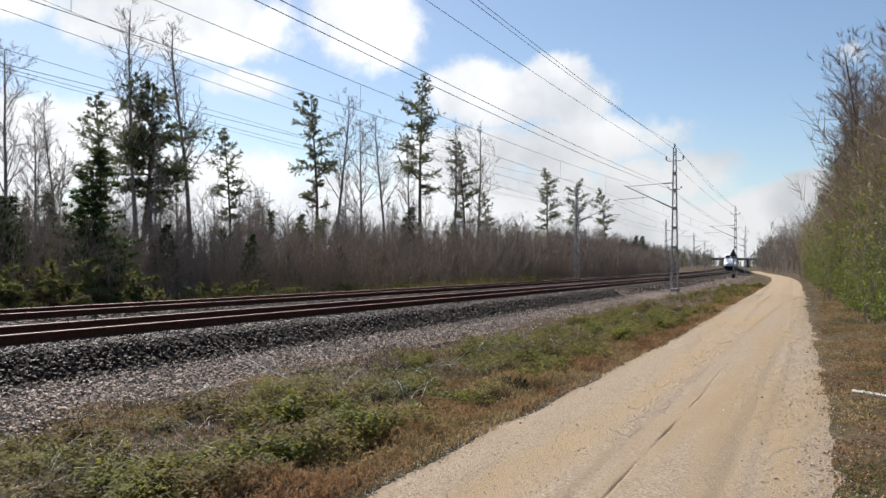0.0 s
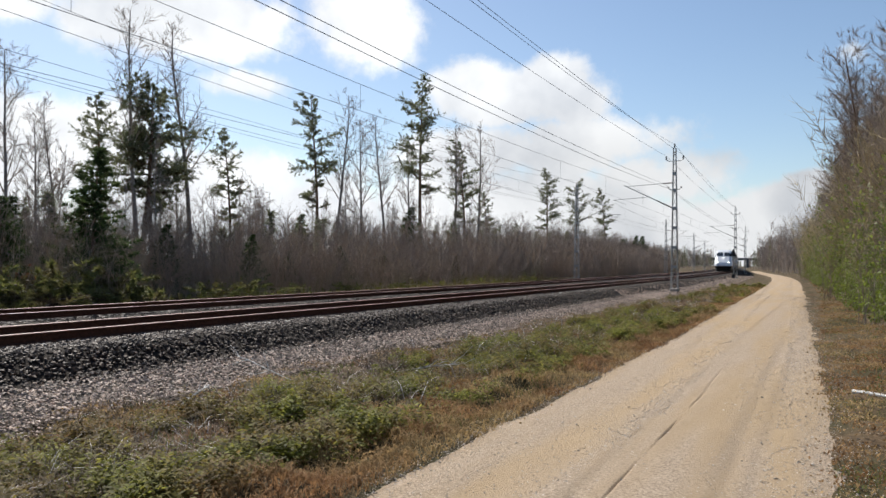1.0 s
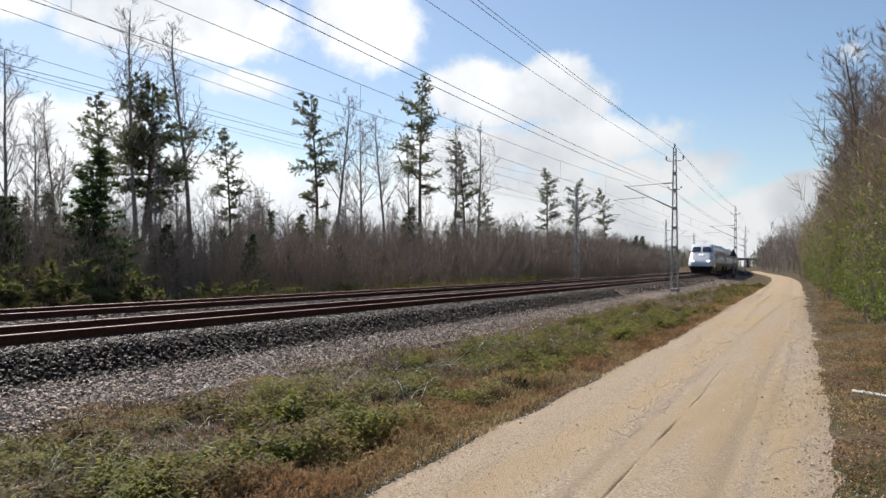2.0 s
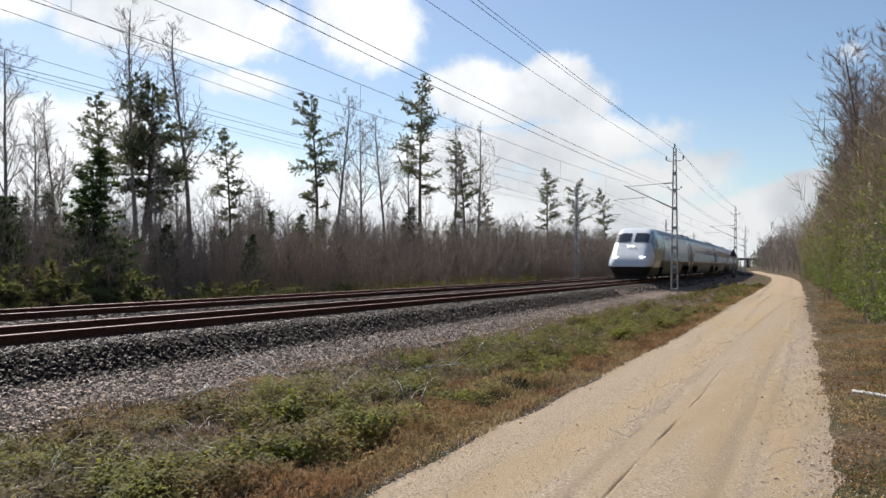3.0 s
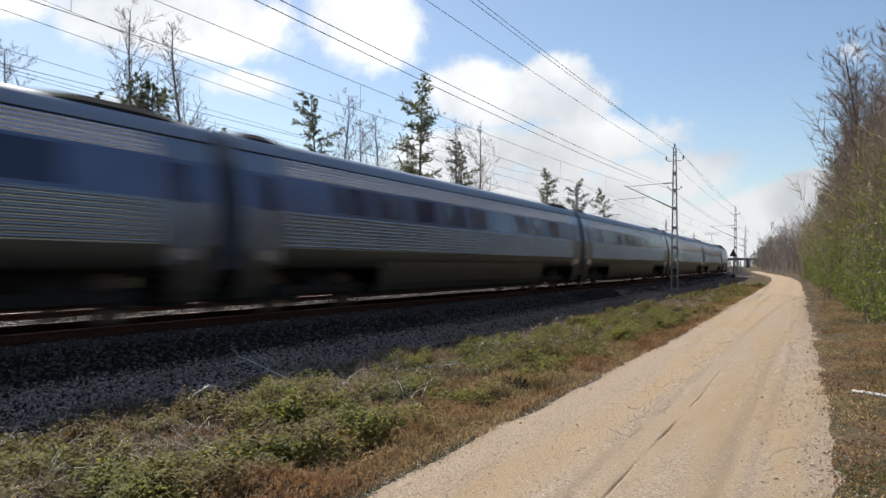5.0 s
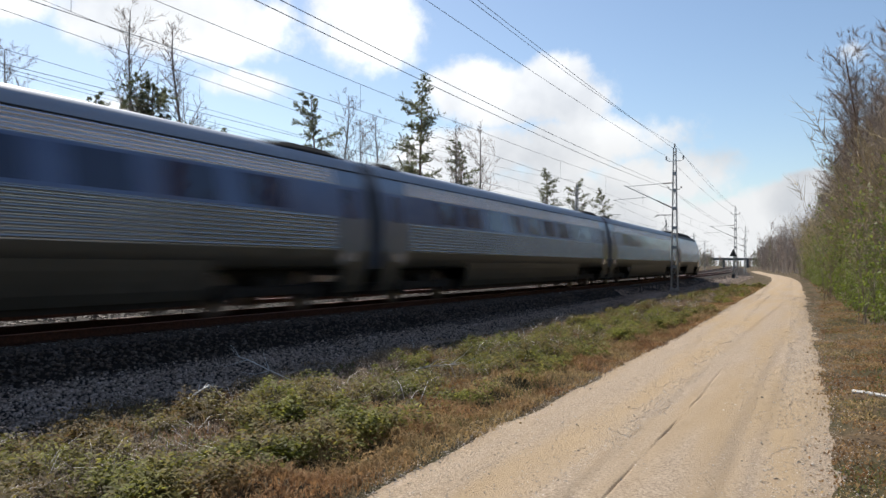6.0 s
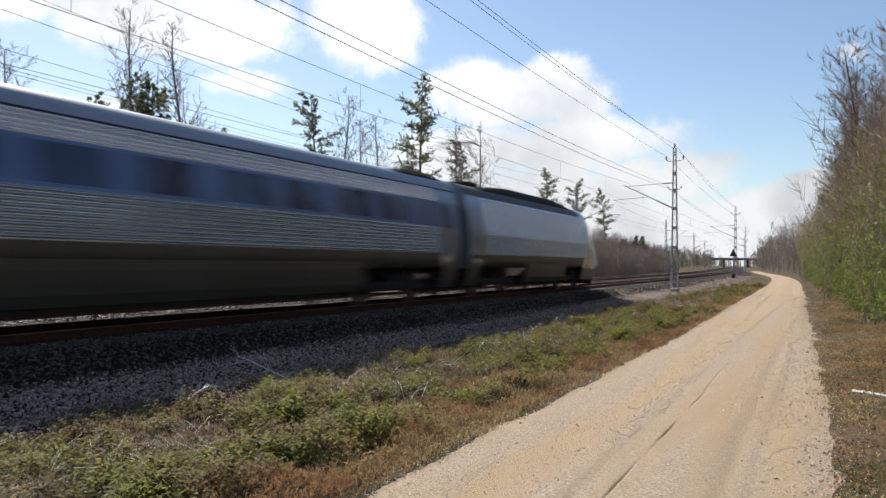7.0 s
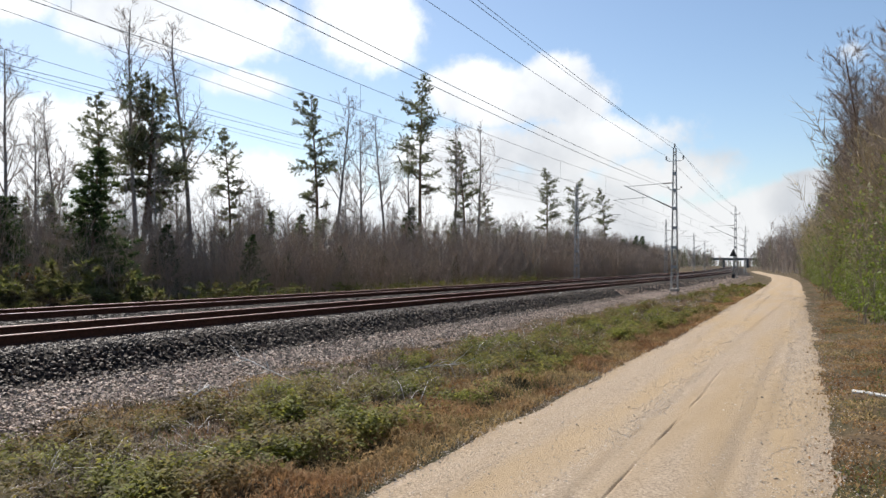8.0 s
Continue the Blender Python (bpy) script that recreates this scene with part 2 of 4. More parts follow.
class Geo:
    """Gathers verts and faces."""

    def __init__(self):
        self.v, self.f = [], []

    def tube(self, pts, radii, sides=4, cap=False):
        n0 = len(self.v)
        for i, p in enumerate(pts):
            d = (pts[min(i + 1, len(pts) - 1)] - pts[max(i - 1, 0)])
            d = d.normalized() if d.length > 1e-9 else Vector((0, 0, 1))
            a = d.cross(Vector((0.31, 0.87, 0.38))).normalized() if abs(d.dot(Vector((0.31, 0.87, 0.38)))) < 0.98 else d.cross(Vector((1, 0, 0))).normalized()
            b = d.cross(a)
            for k in range(sides):
                w = 2 * math.pi * k / sides
                self.v.append(p + (a * math.cos(w) + b * math.sin(w)) * radii[i])
        for i in range(len(pts) - 1):
            for k in range(sides):
                q = n0 + i * sides
                self.f.append((q + k, q + (k + 1) % sides, q + sides + (k + 1) % sides, q + sides + k))
        if cap:
            self.f.append(tuple(n0 + k for k in reversed(range(sides))))
            self.f.append(tuple(n0 + (len(pts) - 1) * sides + k for k in range(sides)))

    def cone(self, a, b, r):
        """A thin twig that runs out to a point."""
        d = (b - a).normalized()
        u = d.cross(Vector((0.31, 0.87, 0.38))).normalized() * r
        w = d.cross(u)
        n = len(self.v)
        self.v += [a + u, a - u * 0.5 + w * 0.87, a - u * 0.5 - w * 0.87, b]
        self.f += [(n, n + 1, n + 3), (n + 1, n + 2, n + 3), (n + 2, n, n + 3)]

    def tri(self, a, b, c):
        n = len(self.v)
        self.v += [a, b, c]
        self.f.append((n, n + 1, n + 2))

    def quad(self, a, b, c, d):
        n = len(self.v)
        self.v += [a, b, c, d]
        self.f.append((n, n + 1, n + 2, n + 3))

    def box(self, lo, hi, bevel=0.0, m=None):
        (x0, y0, z0), (x1, y1, z1) = lo, hi
        n = len(self.v)
        b = bevel
        if not b:
            pts = [(x, y, z) for z in (z0, z1) for y in (y0, y1) for x in (x0, x1)]
            fs = [(0, 2, 3, 1), (4, 5, 7, 6), (0, 1, 5, 4), (2, 6, 7, 3), (0, 4, 6, 2), (1, 3, 7, 5)]
        else:
            ring = [(x0 + b, y0), (x1 - b, y0), (x1, y0 + b), (x1, y1 - b), (x1 - b, y1), (x0 + b, y1), (x0, y1 - b), (x0, y0 + b)]
            inner = [(min(max(x, x0 + b), x1 - b), min(max(y, y0 + b), y1 - b)) for x, y in ring]
            pts = [(x, y, z0) for x, y in ring] + [(x, y, z1 - b) for x, y in ring] + [(x, y, z1) for x, y in inner]
            fs = [tuple(reversed(range(8))), tuple(range(16, 24))]
            fs += [(r * 8 + k, r * 8 + (k + 1) % 8, r * 8 + 8 + (k + 1) % 8, r * 8 + 8 + k) for r in (0, 1) for k in range(8)]
        self.v += [(m @ Vector(p)) if m else Vector(p) for p in pts]
        self.f += [tuple(n + i for i in f) for f in fs]

    def loft(self, rings, cap=True, closed=True):
        n0, c = len(self.v), len(rings[0])
        for r in rings:
            self.v += [Vector(p) for p in r]
        for i in range(len(rings) - 1):
            for k in range(c if closed else c - 1):
                q = n0 + i * c
                self.f.append((q + k, q + (k + 1) % c, q + c + (k + 1) % c, q + c + k))
        if cap:
            self.f.append(tuple(n0 + k for k in reversed(range(c))))
            self.f.append(tuple(n0 + (len(rings) - 1) * c + k for k in range(c)))

    def data(self):
        return (self.v, self.f)


# ---- ground ----
def lerp_table(table, x):
    return float(np.interp(x, [a for a, _ in table], [b for _, b in table]))


ROAD_MID = [(-60, 10.5), (0, 10.42), (10, 10.38), (20, 10.18), (37, 9.72), (65, 9.45), (90, 9.4), (130, 8.9), (160, 7.8), (200, 6.5), (420, 6)]
ROAD_HALF = [(-60, 1.6), (10, 1.6), (20, 1.5), (40, 1.46), (80, 1.4), (130, 1.3), (420, 1.3)]
PROFILE = [(-700, 4.0), (-200, 1.5), (-60, 0.3), (-25, -0.1), (-12, -0.45), (-9.5, -0.95), (-8.2, -0.9), (-7.2, -0.75), (-6.9, -0.8), (2.3, -0.85), (3.3, -0.76), (4.2, -0.68), (5.3, -0.74), (6.8, -0.72), (8.2, -0.63),
           (8.8, -0.62), (12.0, -0.62), (12.7, -0.58), (14.5, -0.5), (20, -0.2), (60, 0.6), (200, 2), (700, 5)]


def ground_z(s, lat):
    z = lerp_table(PROFILE, lat)
    mid, half = lerp_table(ROAD_MID, s), lerp_table(ROAD_HALF, s)
    off = abs(lat - mid) - half
    rough = 0.0
    if lat > 3.0 or lat < -7.5:
        rough = 0.14 * noise.noise(Vector((s * 0.55, lat * 0.7, 1.7))) + 0.15 * noise.noise(Vector((s * 1.9, lat * 1.9, 4.1))) + 0.05 * noise.noise(Vector((s * 4.6, lat * 4.6, 9.0)))
        rough *= min(max(lat - 3.0, 0) if lat > 0 else max(-7.5 - lat, 0), 1.0)
    if off < 0.6 and lat > 4:
        k = min(max(off / 0.6, 0), 1)
        z = z * k + (-0.66 if off < -0.12 else -0.63) * (1 - k)
        rough *= k
    return z + rough


def steps(points):
    """Stations from (start, step) pairs to the last start."""
    out = []
    for (a, d), (b, _) in zip(points, points[1:]):
        n = max(1, round((b - a) / d))
        out += [a + (b - a) * i / n for i in range(n)]
    return out + [points[-1][0]]


def ground():
    ss = steps([(-60, 8), (-4, 0.5), (3, 0.22), (22, 0.4), (50, 1.2), (120, 4), (300, 25), (700, 100), (1600, 1)])
    ls = steps([(-700, 100), (-200, 20), (-60, 5), (-14, 0.7), (-6.6, 2.0), (2.2, 0.17), (9.2, 0.5), (11.4, 0.2), (16, 0.8), (22, 6), (60, 30), (200, 100), (700, 1)])
    v = [trk(s, l, ground_z(s, l)) for s in ss for l in ls]
    c = len(ls)
    f = [(i * c + j, i * c + j + 1, (i + 1) * c + j + 1, (i + 1) * c + j) for i in range(len(ss) - 1) for j in range(c - 1)]
    tagged(part("ground", (v, f), SOIL, smooth=True), "brown soil verge with moss, litter and dry grass", "ground", kind="structure")


def road():
    ss = steps([(-30, 2), (3, 0.15), (25, 0.35), (60, 1.0), (150, 3), (260, 1)])
    cols = sorted([-1.0 + 2.0 * i / 36 for i in range(37)] + [0.045 + 0.0062 * i for i in range(-12, 13)])
    v = []
    for s in ss:
        mid, half = lerp_table(ROAD_MID, s), lerp_table(ROAD_HALF, s)
        for i, c in enumerate(cols):
            edge = 0.06 * noise.noise(Vector((s * 0.3, c * 2, 2))) + 0.03 * noise.noise(Vector((s * 4, c, 7)))
            lat = mid + c * (half + 0.14) + edge * abs(c) ** 3
            ruts = -0.018 * (math.exp(-((abs(c) - 0.5) / 0.16) ** 2)) + 0.012 * math.exp(-(c / 0.2) ** 2)
            z = -0.60 + ruts - 0.05 * abs(c) ** 6 + 0.012 * noise.noise(Vector((s * 1.3, lat * 3, 5))) + 0.006 * noise.noise(Vector((s * 7, lat * 7, 8)))
            # a washed-out groove between the wheel tracks
            g = lat - (mid + 0.08 + 0.012 * math.sin(s * 0.7) + 0.02 * noise.noise(Vector((s * 1.5, 0, 0))))
            if 3 < s < 40:
                z -= 0.015 * math.exp(-(g / 0.011) ** 2) * max(0.0, 1.0 - s * 0.04 + 1.0 * noise.noise(Vector((s * 0.9, 3, 3))))
            v.append(trk(s, lat, z))
    c = len(cols)
    f = [(i * c + j, i * c + j + 1, (i + 1) * c + j + 1, (i + 1) * c + j) for i in range(len(ss) - 1) for j in range(c - 1)]
    tagged(part("road", (v, f), GRAVEL_ROAD, smooth=True), "pale sandy gravel road with shallow wheel tracks", "road", kind="structure")


ground()
road()


# ---- railway ----
def ballast():
    ss = steps([(-60, 4), (0, 0.25), (30, 0.6), (80, 2), (360, 20), (700, 1)])
    prof = [(-8.0, -0.62), (-7.3, -0.42), (-6.75, -0.20), (-6.2, -0.17), (-5.2, -0.19), (-4.5, -0.20), (-3.8, -0.19), (-3.0, -0.13), (-2.25, -0.09), (-1.5, -0.15), (-0.7, -0.19), (0, -0.20), (0.7, -0.19), (1.3, -0.17),
            (1.75, -0.18), (1.92, -0.22), (2.15, -0.38), (2.42, -0.56), (2.8, -0.585), (3.3, -0.60), (3.9, -0.64), (4.4, -0.74)]
    v = [trk(s, l, z + 0.025 * noise.noise(Vector((s * 3.1, l * 3.1, 0))) + 0.02 * noise.noise(Vector((s * 9, l * 9, 5)))) for s in ss for l, z in prof]
    c = len(prof)
    f = [(i * c + j, i * c + j + 1, (i + 1) * c + j + 1, (i + 1) * c + j) for i in range(len(ss) - 1) for j in range(c - 1)]
    tagged(part("ballast_bed", (v, f), SHADED_BED, smooth=True), "crushed stone bed under two tracks, darkened for the shade between stones", "track bed", kind="structure")


def stone_verts(rng, size):
    base = [Vector(p) for p in ((1, 0, 0), (-1, 0, 0), (0, 1, 0), (0, -1, 0), (0, 0, 1), (0, 0, -1))]
    r = Euler([rng.uniform(0, 6.28) for _ in range(3)]).to_matrix()
    out = [r @ Vector((p.x * rng.uniform(0.6, 1.3), p.y * rng.uniform(0.6, 1.1), p.z * rng.uniform(0.5, 0.9))) * size for p in base]
    return [Vector((p.x, p.y, p.z * 0.62)) for p in out]


OCT = [(0, 2, 4), (2, 1, 4), (1, 3, 4), (3, 0, 4), (2, 0, 5), (1, 2, 5), (3, 1, 5), (0, 3, 5)]


def ballast_stones():
    rng = random.Random(4)
    g = Geo()

    def scatter(n, s0, s1, l0, l1, size, zf):
        for _ in range(n):
            s, l = s0 + (s1 - s0) * rng.random() ** 1.7, rng.uniform(l0, l1)
            p = trk(s, l, zf(l) + 0.012)
            n0 = len(g.v)
            sz = size * rng.uniform(0.5, 1.25)
            g.v += [p + q for q in stone_verts(rng, sz)]
            g.f += [tuple(n0 + i for i in f) for f in OCT]
    shoulder = lambda l: float(np.interp(l, [0.8, 1.75, 1.92, 2.15, 2.42, 2.8, 3.3, 3.9], [-0.18, -0.18, -0.22, -0.38, -0.56, -0.585, -0.60, -0.64]))
    scatter(17000, 3, 34, 0.85, 2.6, 0.044, shoulder)
    scatter(6000, 20, 75, 0.85, 2.9, 0.055, shoulder)
    scatter(7000, 5, 60, -3.65, -0.85, 0.05, lambda l: float(np.interp(l, [-3.65, -3.0, -2.25, -1.5, -0.85], [-0.19, -0.13, -0.09, -0.15, -0.18])))
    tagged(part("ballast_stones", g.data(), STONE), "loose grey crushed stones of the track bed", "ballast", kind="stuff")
    g = Geo()
    scatter(26000, 3, 50, 2.35, 4.3, 0.032, shoulder)
    scatter(8000, 42, 140, 1.9, 5.0, 0.06, lambda l: float(np.interp(l, [1.9, 2.42, 3.9, 5.0], [-0.22, -0.56, -0.64, -0.70])))
    scatter(6000, 3, 34, 4.0, 5.4, 0.026, lambda l: -0.62 - (l - 4) * 0.09)
    tagged(part("verge_gravel", g.data(), GRAVEL_STONE), "pinkish-grey gravel spread at the foot of the track bed", "gravel", kind="stuff")


def road_pebbles():
    """Loose pebbles: a strip between the wheel tracks, and both edges of the road."""
    rng = random.Random(9)
    g = Geo()
    for k in range(40000):
        s = 3 + 46 * rng.random() ** 1.9
        mid, half = lerp_table(ROAD_MID, s), lerp_table(ROAD_HALF, s)
        if k % 5 == 0:
            lat, z = mid - 0.22 + rng.gauss(0, 0.16), -0.595
        elif k % 5 == 1:
            lat, z = mid - half - 0.05 + rng.gauss(0, 0.14), -0.62
        elif k % 5 == 2:
            lat, z = mid + rng.uniform(-half, half), -0.603
        else:
            lat, z = mid + half + abs(rng.gauss(0, 0.75)) - 0.55, -0.61
        p = trk(s, lat, z if k % 5 != 3 else max(z, ground_z(s, lat)) - 0.002)
        n0 = len(g.v)
        sz = 0.009 * rng.uniform(0.5, 1.2) * (2.2 if rng.random() < 0.04 else 1)
        g.v += [p + q for q in stone_verts(rng, sz)]
        g.f += [tuple(n0 + i for i in f) for f in OCT]
    tagged(part("road_pebbles", g.data(), ROAD_STONE), "loose pale pebbles on the gravel road", "pebbles", kind="stuff")


def rails():
    prof = [(-0.075, -0.17), (0.075, -0.17), (0.075, -0.155), (0.012, -0.135), (0.010, -0.045), (0.036, -0.034), (0.036, -0.006), (0.028, 0.0), (-0.028, 0.0), (-0.036, -0.006), (-0.036, -0.034), (-0.010, -0.045), (-0.012, -0.135), (-0.075, -0.155)]
    ss = steps([(-60, 10), (-5, 2.5), (30, 4), (360, 20), (690, 1)])
    for lat, which in ((0.755, "near"), (-0.755, "near"), (-3.745, "far"), (-5.255, "far")):
        g = Geo()
        g.loft([[trk(s, lat + a, z) for a, z in prof] for s in ss])
        me = mesh_of("rail", g.v, g.f, [RAIL_STEEL, RAIL_HEAD])
        for i, p in enumerate(me.polygons):
            if i < (len(ss) - 1) * 14 and i % 14 in (6, 7, 8):
                p.material_index = 1
        ob = part("rail", me, None)
        tagged(ob, "rust-brown steel rail with polished head on concrete sleepers", "rail", "rails")


def sleepers():
    g = Geo()
    rings = []
    for x, top, w in ((-1.25, -0.185, 0.13), (-1.2, -0.165, 0.14), (-0.5, -0.165, 0.14), (-0.3, -0.195, 0.12), (0.3, -0.195, 0.12), (0.5, -0.165, 0.14), (1.2, -0.165, 0.14), (1.25, -0.185, 0.13)):
        rings.append([(x, -w, -0.36), (x, w, -0.36), (x, w * 0.8, top), (x, -w * 0.8, top)])
    g.loft(rings)
    me = mesh_of("sleeper", g.v, g.f, CONCRETE)
    for lat, last in ((0.0, 95), (-4.5, 40)):
        for i in range(last):
            s = 2.0 + 0.65 * i
            ob = new("sleeper", me)
            ob.matrix_world = Matrix.Translation(trk(s, lat, 0)) @ pose(0, 0, 0, 0, 0, heading(s))
            tagged(ob, "grey concrete sleeper bedded in crushed stone", "sleeper", "sleepers of the tracks")


ballast()
ballast_stones()
road_pebbles()
rails()
sleepers()
# ---- overhead line ----
def wire(points, radius):
    g = Geo()
    g.tube(points, [radius] * len(points), 4, True)
    return g.data()


def span_points(s0, s1, lat, z0, z1, sag, n=14):
    return [trk(s0 + (s1 - s0) * i / n, lat, z0 + (z1 - z0) * i / n - sag * 4 * (i / n) * (1 - i / n)) for i in range(n + 1)]


def lattice_mast(name, label, height, base_w, top_w, category="mast"):
    """A four-legged lattice mast on its concrete foot."""
    m = thing(name, label, category, group="line masts")
    g = Geo()
    g.box((-0.28, -0.28, -0.75), (0.28, 0.28, -0.12), 0.04)
    part("footing", g.data(), CONCRETE, m, "weathered concrete footing")
    for sx in (-1, 1):
        for sy in (-1, 1):
            g = Geo()
            g.tube([Vector((sx * base_w / 2, sy * base_w / 2, -0.2)), Vector((sx * top_w / 2, sy * top_w / 2, height))], [0.036, 0.03], 4, True)
            part("leg", g.data(), GALV, m)
    g = Geo()
    n = 14
    for side in range(4):
        for i in range(n):
            h0, h1 = height * i / n, height * (i + 1) / n
            w0, w1 = (base_w + (top_w - base_w) * h / height for h in (h0, h1))
            a = 1 if i % 2 else -1
            c0 = [(a, -1), (1, a), (-a, 1), (-1, -a)][side]
            c1 = [(-a, -1), (1, -a), (a, 1), (-1, a)][side]
            g.tube([Vector((c0[0] * w0 / 2, c0[1] * w0 / 2, h0)), Vector((c1[0] * w1 / 2, c1[1] * w1 / 2, h1))], [0.013, 0.013], 3)
    part("lacing", g.data(), GALV, m)
    for h in (1.3, 2.6, 3.9, 5.2, 6.4, 7.5):
        g = Geo()
        w = (base_w + (top_w - base_w) * h / height) / 2 + 0.02
        g.box((-w, -w, h - 0.1), (w, w, h + 0.1))
        part("batten_plate", g.data(), GALV, m)
    return m


def insulator(parent, a, b):
    g = Geo()
    n = 9
    pts, rad = [], []
    for i in range(n * 2):
        pts.append(a + (b - a) * (i / (n * 2 - 1)))
        rad.append(0.055 if i % 2 else 0.028)
    g.tube(pts, rad, 8, True)
    part("insulator", g.data(), PORCELAIN, parent, "dark brown ribbed insulator")


def cantilever(m, reach, side):
    """The bracket that carries the wires over a track; side: -1 reaches to -x."""
    root, tip = Vector((side * 0.18, 0, 5.25)), Vector((side * reach, 0, 6.75))
    ins = root + (tip - root) * 0.32
    insulator(m, root, ins)
    g = Geo()
    g.tube([ins, tip + (tip - root) * 0.05], [0.03, 0.03], 6, True)
    part("bracket_tube", g.data(), GALV, m)
    top_root = Vector((side * 0.15, 0, 6.9))
    insulator(m, top_root, top_root + (tip - top_root) * 0.2)
    g = Geo()
    g.tube([top_root + (tip - top_root) * 0.2, tip], [0.02, 0.02], 5, True)
    part("stay_tube", g.data(), GALV, m)
    g = Geo()
    g.tube([root + (tip - root) * 0.5, Vector((side * (reach + 0.9), 0, 5.85))], [0.018, 0.018], 5, True)
    g.tube([Vector((side * (reach + 0.8), 0, 5.85)), Vector((side * reach, 0, 5.52))], [0.012, 0.012], 5, True)
    part("register_arm", g.data(), GALV, m)


def cross_arm(m, z, half, lift):
    g = Geo()
    g.tube([Vector((-half, 0, z + 0.1)), Vector((-half * 0.7, 0, z)), Vector((half * 0.7, 0, z)), Vector((half, 0, z + 0.1))], [0.025] * 4, 5, True)
    part("cross_arm", g.data(), GALV, m)
    for x in (-half, half):
        insulator(m, Vector((x, 0, z + 0.08)), Vector((x, 0, z + lift)))


RIGHT_MASTS, LEFT_MASTS = (-6.0, 54.0, 114.0, 172.0, 230.0), (10.0, 70.0, 128.0, 186.0, 244.0)


def overhead_line():
    m = lattice_mast("catenary_mast", "grey lattice railway mast with brackets and insulators", 9.2, 0.42, 0.16)
    cross_arm(m, 8.35, 0.55, 0.32)
    insulator(m, Vector((0, 0, 9.2)), Vector((0, 0, 9.5)))
    cross_arm(m, 6.45, 0.42, 0.2)
    cantilever(m, 3.2, -1)
    m.matrix_world = Matrix.Translation(trk(54.0, 3.2, -0.3)) @ pose(0, 0, 0, 0, 0, heading(54))
    for s in RIGHT_MASTS:
        if s != 54.0:
            copy_thing(m, Matrix.Translation(trk(s, 3.2, -0.3)) @ pose(0, 0, 0, 0, 0, heading(s)))
    m = lattice_mast("catenary_mast", "grey lattice railway mast beside the far track", 8.6, 0.42, 0.16)
    cross_arm(m, 7.9, 0.5, 0.25)
    cantilever(m, 3.1, 1)
    first = True
    for s in LEFT_MASTS:
        at = Matrix.Translation(trk(s, -7.7, -0.3)) @ pose(0, 0, 0, 0, 0, heading(s))
        if first:
            m.matrix_world, first = at, False
        else:
            copy_thing(m, at)
    lines = [("contact_wire", "copper contact wire over the track", 0.0, 5.5, 0.04, 0.007, RIGHT_MASTS), ("messenger_wire", "messenger wire that carries the contact wire", 0.0, 6.75, 0.55, 0.007, RIGHT_MASTS),
             ("contact_wire", "copper contact wire over the track", -4.5, 5.5, 0.04, 0.007, LEFT_MASTS), ("messenger_wire", "messenger wire that carries the contact wire", -4.5, 6.75, 0.6, 0.007, LEFT_MASTS)]
    for lat, z, sag in ((2.5, 6.55, 0.45), (2.78, 6.25, 0.55)):
        lines.append(("feeder_wire", "thick dark feeder wire along the masts", lat, z, sag, 0.0085, RIGHT_MASTS))
    for lat, z, sag in ((2.65, 8.4, 0.5), (3.2, 9.15, 0.85), (3.75, 8.4, 0.4)):
        lines.append(("power_line", "thin dark power line on the mast tops", lat, z, sag, 0.008, RIGHT_MASTS))
    for lat, z, sag in ((-8.2, 6.4, 0.5), (-7.2, 6.2, 0.4), (-8.4, 7.1, 0.6), (-7.7, 8.75, 1.2)):
        lines.append(("feeder_wire", "thin dark feeder wire along the far masts", lat, z, sag, 0.0065, LEFT_MASTS))
    for name, label, lat, z, sag, r, masts in lines:
        pts = []
        ms = (masts[0] - 60,) + masts
        for a, b in zip(ms, ms[1:]):
            pts += span_points(a, b, lat, z, z, sag)[(1 if pts else 0):]
        tagged(part(name, wire(pts, r), WIRE), label, "overhead wire", "overhead wires")
    # droppers between messenger and contact wire
    for lat, masts, z, sag in ((0.0, RIGHT_MASTS, 6.75, 0.55), (-4.5, LEFT_MASTS, 6.75, 0.6)):
        for a, b in zip(masts[:3], masts[1:3]):
            for i in range(6):
                u = (6.0 + 9.6 * i) / 60
                zt = z - sag * 4 * u * (1 - u)
                tagged(part("dropper", wire([trk(a + (b - a) * u, lat, zt), trk(a + (b - a) * u, lat, 5.5)], 0.005), WIRE), "thin dropper wire between messenger and contact wire", "overhead wire", "droppers")


overhead_line()


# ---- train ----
# upper side: the sky's reflection is mixed into this pale bluish colour
STEEL = mat("skylit_steel_side", (0.64, 0.68, 0.75), (0.74, 0.78, 0.85), 3, 0.22, metal=0.75, stretch=(1, 0.15, 1), c3=(0.60, 0.64, 0.71))
ROOF = mat("light_grey_roof", (0.22, 0.255, 0.32), (0.28, 0.315, 0.38), 4, 0.45, metal=0.1, c3=(0.24, 0.275, 0.34))
LOWER = mat("dull_grey_skirt", (0.055, 0.051, 0.042), (0.095, 0.09, 0.076), 4, 0.45, metal=0.3, c3=(0.065, 0.061, 0.05))
# lower side: the same steel, darkened where it mirrors ground instead of sky
LOWER_RIB = mat("shaded_steel_side", (0.38, 0.385, 0.38), (0.48, 0.485, 0.475), 3, 0.25, metal=0.7, stretch=(1, 0.15, 1))
ENDS = mat("smooth_grey_body_paint", (0.19, 0.22, 0.28), (0.25, 0.28, 0.34), 3, 0.2, metal=0.45, c3=(0.22, 0.25, 0.31))
